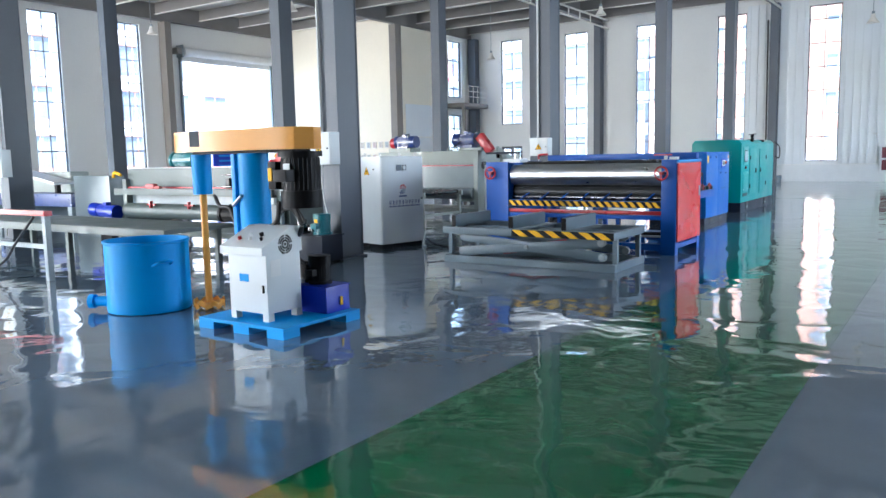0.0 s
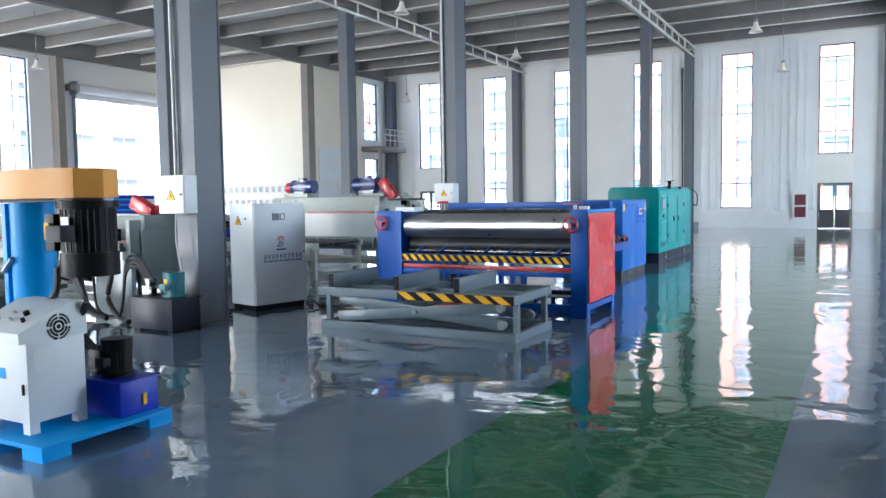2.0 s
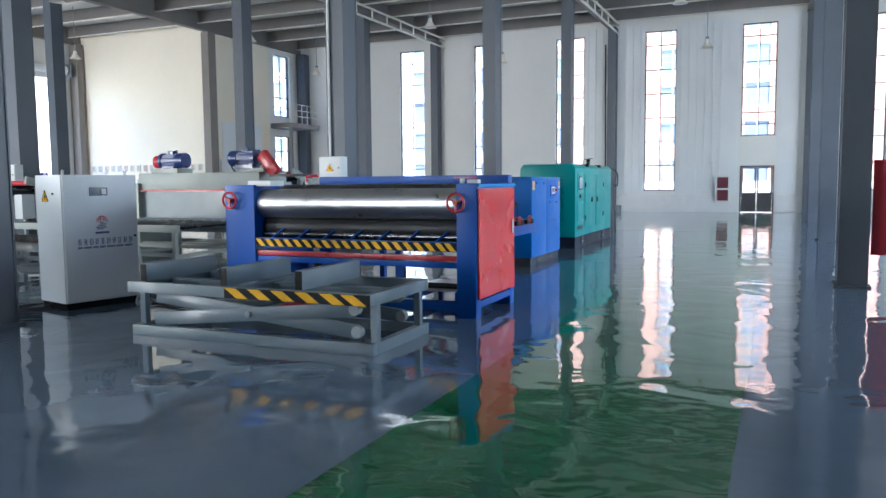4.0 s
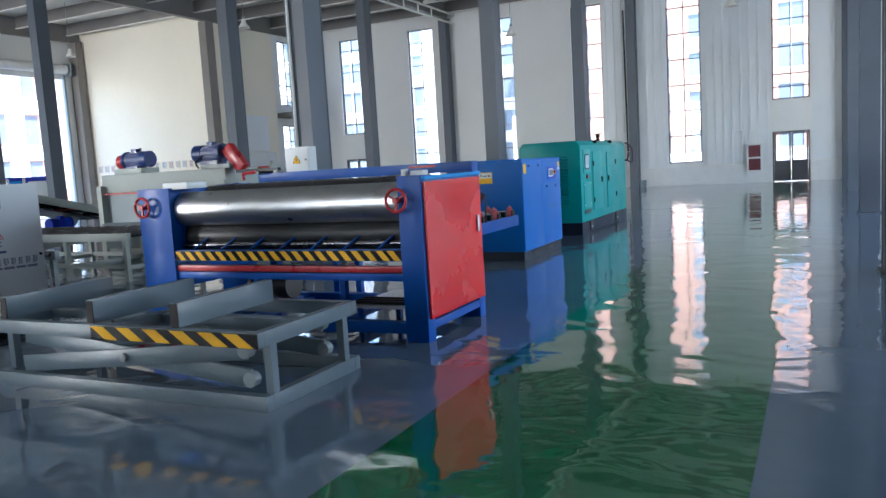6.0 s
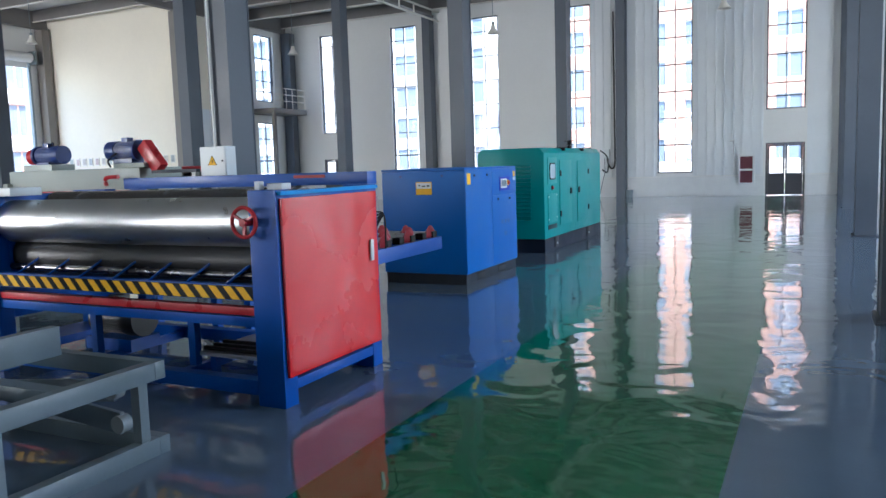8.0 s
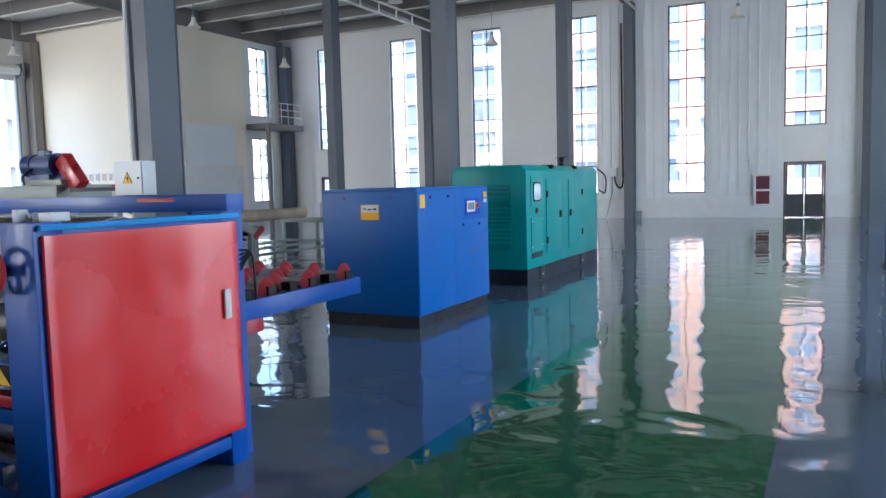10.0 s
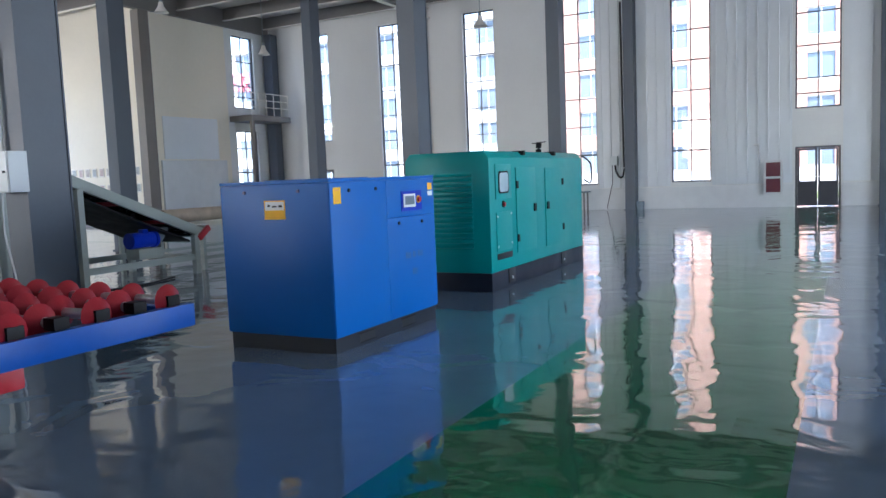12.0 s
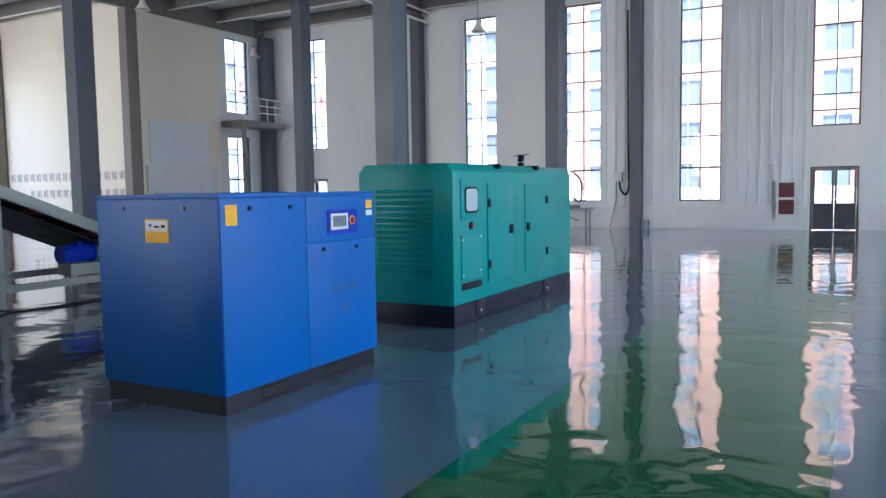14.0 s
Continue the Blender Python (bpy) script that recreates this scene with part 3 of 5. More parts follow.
    for k in range(5):
        bm_tube(bm, [(xr - 0.02, y1 + 0.02, 1.2 - 0.03 * k), (xr + 0.02, y1 + 0.08, 1.16), (xr - 0.0, y1 + 0.12, 0.9)], 0.007, 6)
    part("cable", bm, M_CABLE, o)


roller_press()


def roller_bed():
    o = base("roller_bed", "blue outfeed bed with red disc rollers behind the press", "conveyor")
    y0, y1, xa, xb = 12.13, 13.45, -6.2, -3.28
    for x in (xa, xb):
        part("side_rail", B(x - 0.03, y0, 0.75, x + 0.03, y1, 0.87, bevel=0.006), M_BLUE, o)
    part("end_rail", BS((xa + 0.031, y1 - 0.06, 0.76, xb - 0.031, y1, 0.85), (xa + 0.031, y0, 0.76, xb - 0.031, y0 + 0.06, 0.85)), M_BLUE, o)
    for y in (y0 + 0.05, y0 + 0.5):
        for x in (xa, -5.0):
            part("leg", B(x, y, 0.0, x + 0.07, y + 0.07, 0.759), M_BLUE, o)
    disc = None
    for j in range(6):
        y = y0 + 0.12 + j * 0.215
        r = part("roller_shaft", cyl((xa + 0.03, y, 0.9), (xb - 0.03, y, 0.9), 0.026, seg=14), M_STEEL, o)
        n = 11
        for i in range(n):
            if disc is None:
                bm = bm_cyl(bmesh.new(), (-0.045, 0, 0), (0, 0, 0), 0.03, 0.085, 16)
                bm_cyl(bm, (0, 0, 0), (0.045, 0, 0), 0.085, 0.03, 16)
                d = part("disc", bm, M_DISC, r, "red tapered disc roller")
                disc = d.data
            else:
                d = tagged(new("disc", disc), "red tapered disc roller")
                d.parent = r
            d.location = (xa + 0.14 + i * (xb - xa - 0.28) / (n - 1) + (0.11 if j % 2 else 0), y, 0.9)
        part("bearing", BS((xb - 0.06, y - 0.04, 0.871, xb + 0.02, y + 0.04, 0.93), bevel=0.01), M_BLACK, o)
    part("gearbox", B(xb - 0.5, y0 + 0.3, 0.6, xb - 0.2, y0 + 0.5, 0.745, bevel=0.02), M_REDP, o)


roller_bed()


def scissor_lift():
    o = base("scissor_lift_table", "grey steel scissor lift table with striped front edge", "lift table")
    x0, x1, y0, y1, zt = -5.9, -3.27, 8.79, 9.93, 0.52
    part("base_frame", BS((x0, y0 + 0.04, 0.0, x1, y0 + 0.11, 0.10), (x0, y1 - 0.07, 0.0, x1, y1, 0.10), (x0, y0 + 0.111, 0.0, x0 + 0.07, y1 - 0.071, 0.10), (x1 - 0.07, y0 + 0.111, 0.0, x1, y1 - 0.071, 0.10), bevel=0.004), M_LIFT, o)
    part("top_frame", BS((x0, y0, zt - 0.10, x1, y0 + 0.07, zt), (x0, y1 - 0.07, zt - 0.10, x1, y1, zt), (x0, y0 + 0.071, zt - 0.10, x0 + 0.07, y1 - 0.071, zt), (x1 - 0.07, y0 + 0.071, zt - 0.10, x1, y1 - 0.071, zt), (-4.7, y0 + 0.071, zt - 0.09, -4.6, y1 - 0.071, zt - 0.01), (x0 + 0.071, 9.3, zt - 0.085, -4.701, 9.4, zt - 0.02), (-4.599, 9.3, zt - 0.085, x1 - 0.071, 9.4, zt - 0.02), bevel=0.004), M_LIFT, o)
    for x in (-5.72, -4.78, -3.98):
        part("support_rail", BS((x - 0.035, y0 + 0.03, zt + 0.002, x + 0.035, y1 - 0.12, zt + 0.17), bevel=0.004), M_LIFT, o)
        part("rail_end", B(x - 0.034, y0 + 0.024, zt + 0.005, x + 0.034, y0 + 0.029, zt + 0.165), M_BLACK, o)
    for y in (y0 + 0.14, y1 - 0.16):
        for k, (a, b) in enumerate((((x0 + 0.2, 0.15), (x1 - 0.22, zt - 0.15)), ((x0 + 0.2, zt - 0.15), (x1 - 0.22, 0.17)))):
            bm = bmesh.new()
            yy = y + (0.035 if k else 0)
            bm_bar(bm, (a[0], yy, a[1]), (b[0], yy, b[1]), 0.03, 0.125, 0.004)
            arm = part("scissor_arm", bm, M_LIFT, o)
            part("pin", cyl((b[0], yy - 0.035, b[1]), (b[0], yy + 0.03, b[1]), 0.05, seg=20), M_GREY, arm)
    part("centre_pin", cyl((-4.59, y0 + 0.1, 0.265), (-4.59, y1 - 0.06, 0.265), 0.03), M_GREY, o)
    part("ram", cyl((-5.2, 9.36, 0.13), (-4.2, 9.36, 0.30), 0.05), M_REDP, o, "red hydraulic ram")
    for y in (y0 + 0.12, y1 - 0.19):
        part("corner_post", B(x1 - 0.065, y, 0.101, x1 - 0.005, y + 0.06, zt - 0.101), M_LIFT, o)
    for y in (y0 + 0.15, y1 - 0.22):
        part("corner_post", B(x0 + 0.005, y, 0.101, x0 + 0.065, y + 0.06, zt - 0.101), M_LIFT, o)
    hazard(o, -4.75, x1 + 0.0, y0 - 0.009, zt - 0.098, zt - 0.004, 6, 0.13)
    part("hose", tube([(-5.85, 9.9, 0.3), (-6.1, 10.1, 0.06), (-6.5, 10.2, 0.02), (-7.0, 10.3, 0.02), (-7.3, 10.4, 0.1)], 0.014), M_CABLE, o)


scissor_lift()


def control_cabinet():
    o = base("control_cabinet", "tall white control cabinet on black plinth", "cabinet", at=pose(-7.68, 9.6, 0, 0, 0, -14))
    w, d, h = 0.60, 0.92, 1.555
    part("plinth", B(-w + 0.02, 0.02, 0, -0.02, d - 0.02, 0.075), M_BLACK, o)
    part("body", B(-w, 0, 0.076, 0, d, h, bevel=0.008), M_PALE, o)
    part("door", B(0.001, 0.012, 0.09, 0.022, d - 0.012, h - 0.012, bevel=0.006), M_PALE, o)
    part("display", B(0.0225, 0.32, 1.31, 0.03, 0.44, 1.41), M_WIN, o, "small grey meter display")
    part("display", BS((0.0225, 0.452, 1.31, 0.031, 0.54, 1.41)), M_PALE, o)
    part("display_frame", BS((0.0222, 0.455, 1.315, 0.0325, 0.535, 1.325), (0.0222, 0.455, 1.395, 0.0325, 0.535, 1.405), (0.0222, 0.455, 1.325, 0.0325, 0.465, 1.395), (0.0222, 0.525, 1.325, 0.0325, 0.535, 1.395)), M_BLACK, o)
    part("lock", cyl((0.02, d - 0.05, 0.82), (0.036, d - 0.05, 0.82), 0.014), M_BLACK, o)
    bm = bmesh.new()
    rnd = random.Random(5)
    for k in range(10):
        y, zz = 0.155 + k * 0.07, 0.742
        for j in range(4):
            bm_box(bm, 0.0222, y + 0.006 * rnd.random(), zz + 0.02 * j, 0.0236, y + 0.05 - 0.014 * rnd.random(), zz + 0.02 * j + 0.007)
        for c in (0.008 + 0.01 * rnd.random(), 0.03 + 0.012 * rnd.random()):
            bm_box(bm, 0.0222, y + c, zz + 0.018 * rnd.random(), 0.0238, y + c + 0.007, zz + 0.068)
    part("lettering", bm, M_LETTER, o, "dark blue printed characters")
    bm = bmesh.new()
    y = 0.155
    while y < 0.83:
        w1 = 0.05 + 0.05 * rnd.random()
        bm_box(bm, 0.0222, y, 0.698, 0.0236, min(y + w1, 0.845), 0.722)
        y += w1 + 0.016
    part("small_lettering", bm, M_LETTER2, o, "grey-blue printed line")
    bm = bm_box(bmesh.new(), 0.0222, 0.375, 0.865, 0.0236, 0.545, 0.89)
    for k in range(5):
        c = 0.46 + 0.012 * math.sin(k * 1.3)
        hw = (0.055, 0.068, 0.06, 0.045, 0.028)[4 - k]
        bm_box(bm, 0.0222, c - hw, 0.915 + 0.019 * (4 - k), 0.0236, c + hw * (0.9 if k % 2 else 0.5), 0.926 + 0.019 * (4 - k))
    part("emblem", bm, M_LETTER, o, "blue printed emblem")
    bm = bmesh.new()
    for rr in (0.066, 0.042, 0.02):
        for i in range(15):
            a = math.pi * i / 14
            cy, cz = 0.46 + rr * math.cos(a), 1.005 + 0.066 * math.sin(a)
            bm_box(bm, 0.0222, cy - 0.006, cz - 0.006, 0.0236, cy + 0.006, cz + 0.006)
    bm_box(bm, 0.0222, 0.4, 1.03, 0.0237, 0.52, 1.038)
    part("emblem", bm, M_PINK, o, "red printed half globe")
    triangle_sign(o, pose(-w * 0.62, -0.001, 1.25), 0.075)
    part("lock", cyl((-0.18, -0.015, 1.34), (-0.18, 0.0, 1.34), 0.012), M_BLACK, o)
    for ex, ey in ((-w + 0.08, 0.08), (-0.1, 0.08), (-w + 0.08, d - 0.08), (-0.1, d - 0.08)):
        ring = [(ex + 0.024 * math.cos(0.785 * k), ey, h + 0.03 + 0.024 * math.sin(0.785 * k)) for k in range(9)]
        part("lifting_eye", bm_cyl(tube(ring, 0.007), (ex, ey, h - 0.001), (ex, ey, h + 0.01), 0.014, seg=12), M_STEEL, o, "bright steel lifting eye")
    part("cable", tube([(0.01, d + 0.01, 0.7), (0.03, d + 0.03, 0.3), (0.08, d - 0.1, 0.02), (0.3, d - 0.2, 0.015)], 0.01), M_WCABLE, o)
    part("cable", tube([(-0.4, 0.05, 0.03), (-0.35, -0.15, 0.015), (-0.55, -0.3, 0.015), (-0.8, -0.2, 0.015)], 0.018), M_CABLE, o)


control_cabinet()


def column_box(x, y, z0, z1, w=0.46, d=0.2, cable=True):
    o = base("switch_box", "white wall-mounted switch box with warning sign on the column", "switch box", "switch boxes", pose(x, y, 0))
    part("body", B(-w / 2, -d, z0, w / 2, 0, z1, bevel=0.006), M_PALE, o)
    part("door", B(-w / 2 + 0.012, -d - 0.015, z0 + 0.012, w / 2 - 0.012, -d - 0.001, z1 - 0.012, bevel=0.004), M_PALE, o)
    part("bracket", BS((-w / 2 - 0.02, -0.02, z0 + 0.05, -w / 2 - 0.001, 0.03, z1 - 0.05)), M_GREY, o)
    triangle_sign(o, pose(0, -d - 0.017, z0 + (z1 - z0) * 0.36), 0.075)
    part("lock", cyl((w / 2 - 0.05, -d - 0.03, (z0 + z1) / 2), (w / 2 - 0.05, -d - 0.016, (z0 + z1) / 2), 0.012), M_BLACK, o)
    if cable:
        part("conduit", cyl((-0.1, -0.03, z1), (-0.1, -0.03, 8.2), 0.022, seg=12), M_WCABLE, o, "white conduit pipe")
        part("cable", tube([(-0.05, -0.1, z0), (-0.04, -0.12, z0 - 0.4), (0.05, -0.1, z0 - 0.9), (0.1, -0.15, z0 - 1.2)], 0.009), M_WCABLE, o)


column_box(-7.62, 8.29, 1.45, 1.93)
column_box(-7.55, 15.34, 1.5, 1.9)
column_box(-15.85, 7.64, 1.3, 1.85)
column_box(-15.95, 15.44, 1.45, 1.9, cable=False)


# ---- mixer ----
def mixer():
    o = base("disperser_mixer", "blue and orange disperser mixer on a blue skid", "mixer")
    x0, x1, y0, y1 = -5.47, -4.37, 4.07, 5.08
    part("skid", BS((x0, y0, 0.07, x1, y1, 0.10), bevel=0.004), M_SKY, o)
    for x, y in ((x0, y0), (x1 - 0.2, y0), (x1 - 0.2, y1 - 0.2), (x0, y1 - 0.2), (-5.0, y0)):
        part("skid_foot", B(x, y, 0, x + 0.2, y + 0.2, 0.07), M_SKY, o)
    part("column", cyl((-5.38, 4.75, 0.1), (-5.38, 4.75, 1.63), 0.15, seg=40), M_SKY, o)
    part("slide_rail", B(-5.57, 4.63, 0.1, -5.52, 4.7, 1.6, bevel=0.005), M_SKY, o)
    part("lift_rod", cyl((-5.55, 4.62, 1.1), (-5.38, 4.58, 1.2), 0.018), M_STEEL, o)
    bm = bmesh.new()
    pts = []
    for k in range(9):
        a = math.pi / 2 + math.pi * k / 8
        pts.append((-6.21 + 0.2 * math.cos(a), 4.72 + 0.2 * math.sin(a), 1.63))
    for k in range(5):
        a = -math.pi / 2 + math.pi * k / 4
        pts.append((-4.79 + 0.25 * math.cos(a), 4.72 + 0.25 * math.sin(a), 1.63))
    bm_poly(bm, pts, (0, 0, 0.2))
    part("arm", bm, M_ORANGE, o, "orange belt housing")
    part("patch", B(-6.02, 4.508, 1.68, -5.86, 4.7, 1.835), M_TAPE, o, "grey tape over the housing")
    part("arm_plate", BS((-6.1, 4.6, 1.605, -4.7, 4.84, 1.629)), M_BLACK, o)
    part("bearing_sleeve", cyl((-6.12, 4.72, 1.2), (-6.12, 4.72, 1.605), 0.095, 0.10, seg=32), M_SKY, o)
    part("shaft", cyl((-6.12, 4.72, 0.08), (-6.12, 4.72, 1.2), 0.035), M_ORANGE, o, "orange stirring shaft")
    bm = bm_cyl(bmesh.new(), (-6.12, 4.72, 0.05), (-6.12, 4.72, 0.07), 0.15, seg=32)
    for k in range(16):
        a = 6.2832 * k / 16
        c = Vector((-6.12 + 0.15 * math.cos(a), 4.72 + 0.15 * math.sin(a), 0.06))
        dz = 0.035 if k % 2 else -0.03
        bm_bar(bm, c + Vector((-0.03 * math.sin(a), 0.03 * math.cos(a), 0)), c + Vector((0.03 * math.sin(a), -0.03 * math.cos(a), dz)), 0.012, 0.05)
    bm_cyl(bm, (-6.12, 4.72, 0.02), (-6.12, 4.72, 0.1), 0.04, seg=16)
    part("toothed_disc", bm, M_ORANGE, o, "orange saw-toothed stirring disc")
    m = motor(o, (-4.75, 4.75, 1.6), (-4.75, 4.75, 1.1), 0.19, M_BLACK)
    part("plate", BS((-4.78, 4.555, 1.36, -4.70, 4.562, 1.5)), M_PALE, m, "white rating plate")
    part("plate", BS((-4.88, 4.6, 1.2, -4.82, 4.607, 1.26)), M_PALE, m)
    part("plate", BS((-5.03, 4.60, 1.34, -4.98, 4.607, 1.46)), M_YELLOW, m, "yellow label")
    part("junction_box", B(-5.05, 4.62, 1.26, -4.95, 4.8, 1.52, bevel=0.01), M_BLACK, o)
    part("cable", tube([(-4.9, 4.6, 1.15), (-4.95, 4.6, 0.95), (-5.2, 4.58, 0.85), (-5.3, 4.6, 0.7)], 0.022), M_CABLE, o)
    part("cable", tube([(-4.7, 4.6, 1.1), (-4.62, 4.6, 0.92), (-4.75, 4.62, 0.78), (-4.9, 4.65, 0.72), (-4.95, 4.7, 0.5)], 0.022), M_CABLE, o)
    t = part("oil_tank", BS((-5.0, 4.72, 0.101, -4.46, 5.04, 0.34), bevel=0.006), M_DEEP, o, "deep blue hydraulic oil tank")
    part("tank_lid", B(-5.01, 4.71, 0.341, -4.45, 5.05, 0.352, bevel=0.003), M_DEEP, t)
    motor(o, (-4.68, 4.88, 0.36), (-4.68, 4.88, 0.62), 0.105, M_BLACK)
    part("filler_cap", cyl((-4.86, 4.82, 0.352), (-4.86, 4.82, 0.385), 0.028), M_STEEL, o)
    part("hydraulic_valve", BS((-4.93, 4.83, 0.352, -4.80, 4.95, 0.53), (-4.97, 4.85, 0.48, -4.76, 4.91, 0.56), bevel=0.008), M_BLACK, o)
    for k in range(3):
        part("hose", tube([(-4.9 + 0.05 * k, 4.85, 0.5), (-5.05, 4.8, 0.62 + 0.03 * k), (-5.1 - 0.04 * k, 4.75, 0.4), (-5.15, 4.7, 0.15)], 0.012), M_CABLE, o)
    part("level_gauge", B(-4.455, 4.9, 0.16, -4.445, 4.93, 0.24), M_YELLOW, o)


mixer()


def control_desk():
    o = base("control_desk", "white sloped control desk standing on the blue skid", "control desk")
    x0, x1, y0, y1, zb = -5.17, -4.68, 4.2, 4.62, 0.1
    part("body", BS((x0, y0, zb + 0.07, x1, y1, 0.70), bevel=0.005), M_PALE, o)
    for x in (x0, x1 - 0.07):
        for y in (y0, y1 - 0.07):
            bm = bm_poly(bmesh.new(), [(x, y, zb), (x + 0.07, y, zb), (x + 0.07, y, zb + 0.069), (x, y, zb + 0.069)], (0, 0.07, 0))
            part("foot", bm, M_PALE, o)
    bm = bm_poly(bmesh.new(), [(x0 - 0.04, y0 - 0.06, 0.701), (x0 - 0.04, y1 + 0.01, 0.701), (x0 - 0.04, y1 + 0.01, 0.93), (x0 - 0.04, y0 + 0.3, 0.93), (x0 - 0.04, y0 - 0.06, 0.77)], (x1 - x0 + 0.06, 0, 0))
    part("sloped_top", bm, M_PALE, o)
    for k, (m_, r) in enumerate(((M_REDP, 0.018), (M_PALE, 0.015), (M_PALE, 0.015), (M_BLACK, 0.02), (M_BLACK, 0.014))):
        x, s = x0 + 0.1 + 0.07 * k, 0.35 + 0.2 * (k % 2)
        y = y0 - 0.06 + 0.36 * s
        z = 0.77 + 0.16 * s
        part("button", cyl((x, y, z - 0.005), (x, y - 0.011, z + 0.025), r, seg=16), m_, o)
    bm = bmesh.new()
    for r in (0.035, 0.058, 0.08):
        for k in range(28):
            if k % 7 == 0:
                continue
            a = 6.2832 * k / 28
            bm_box(bm, x1 + 0.0005, 4.42 + r * math.cos(a) - 0.0075, 0.78 + r * math.sin(a) - 0.0075, x1 + 0.0225, 4.42 + r * math.cos(a) + 0.0075, 0.78 + r * math.sin(a) + 0.0075)
    bm_cyl(bm, (x1, 4.42, 0.78), (x1 + 0.0225, 4.42, 0.78), 0.014, seg=14)
    part("fan_grille", bm, M_BLACK, o, "black round ventilation grille")
    part("label_plate", B(x1 + 0.0005, 4.25, 0.50, x1 + 0.003, 4.37, 0.65), M_WHITE, o)
    part("label_plate", B(x0 + 0.14, y0 - 0.003, 0.45, x0 + 0.26, y0 - 0.0005, 0.52), M_SKY, o)
    part("lock", B(x1 - 0.05, y0 - 0.012, 0.36, x1 - 0.035, y0 - 0.0005, 0.43), M_BLACK, o)


control_desk()


def drum():
    o = base("mixing_drum", "open blue steel mixing drum on the floor", "drum")
    cx, cy, r, h = -6.7, 4.42, 0.42, 0.74
    bm = bmesh.new()
    n = 48
    ring = lambda rr, z: [bm.verts.new((cx + rr * math.cos(6.2832 * k / n), cy + rr * math.sin(6.2832 * k / n), z)) for k in range(n)]
    rs = [ring(r, 0.01), ring(r + 0.004, 0.05), ring(r, 0.09), ring(r, h - 0.03), ring(r + 0.012, h - 0.02), ring(r + 0.012, h), ring(r - 0.012, h), ring(r - 0.012, 0.05)]
    for a, b in zip(rs, rs[1:]):
        for k in range(n):
            bm.faces.new((a[k], a[(k + 1) % n], b[(k + 1) % n], b[k]))
    bm.faces.new(rs[0][::-1])
    bm.faces.new(rs[-1])
    part("shell", bm, M_SKY, o)
    part("outlet_valve", bm_cyl(cyl((cx - 0.28, cy - 0.28, 0.1), (cx - 0.42, cy - 0.36, 0.1), 0.055), (cx - 0.42, cy - 0.36, 0.1), (cx - 0.47, cy - 0.39, 0.1), 0.075), M_SKY, o)
    part("handle", tube([(cx + 0.36, cy - 0.2, 0.5), (cx + 0.47, cy - 0.2, 0.54), (cx + 0.47, cy - 0.05, 0.54), (cx + 0.41, cy - 0.03, 0.5)], 0.014), M_SKY, o)
    part("residue", cyl((cx, cy, 0.4), (cx, cy, 0.405), r - 0.014, seg=40), M_BLACK, o)


drum()


def hydraulic_unit():
    o = base("hydraulic_power_unit", "dark hydraulic unit with green motor beside the column", "hydraulic unit")
    x0, x1, y0, y1 = -8.05, -7.32, 7.75, 8.2
    part("tank", B(x0, y0, 0.03, x1, y1, 0.40, bevel=0.006), M_SLATE, o, "dark blue-grey oil tank")
    part("tank_lid", B(x0 - 0.02, y0 - 0.02, 0.401, x1 + 0.02, y1 + 0.02, 0.42), M_SLATE, o)
    part("skid_foot", BS((x0 + 0.03, y0 + 0.03, 0, x0 + 0.12, y1 - 0.03, 0.029), (x1 - 0.12, y0 + 0.03, 0, x1 - 0.03, y1 - 0.03, 0.029)), M_BLACK, o)
    motor(o, (-7.52, 7.98, 0.43), (-7.52, 7.98, 0.72), 0.13, M_GREENM)
    part("plate", B(-7.55, 7.845, 0.6, -7.49, 7.852, 0.65), M_YELLOW, o)
    part("valve_block", BS((-7.95, 7.85, 0.421, -7.78, 8.0, 0.55), (-7.92, 7.87, 0.551, -7.82, 7.97, 0.64), (-7.75, 7.9, 0.45, -7.66, 7.96, 0.52), bevel=0.01), M_DSTEEL, o)
    for k in range(4):
        part("hose", tube([(-7.9 + 0.04 * k, 7.9, 0.6), (-8.05, 7.88, 0.78 + 0.05 * k), (-8.35, 7.95, 0.7 + 0.04 * k), (-8.5, 8.0, 0.3), (-8.75, 8.1, 0.08), (-9.2, 8.15, 0.15), (-9.4, 8.25, 0.6)], 0.018), M_CABLE, o)


hydraulic_unit()


def guard(parent, a, b, w, h, material):
    bm = bmesh.new()
    bm_bar(bm, a, b, w, h, 0.02)
    return part("belt_guard", bm, material, parent, "red slanted belt guard")


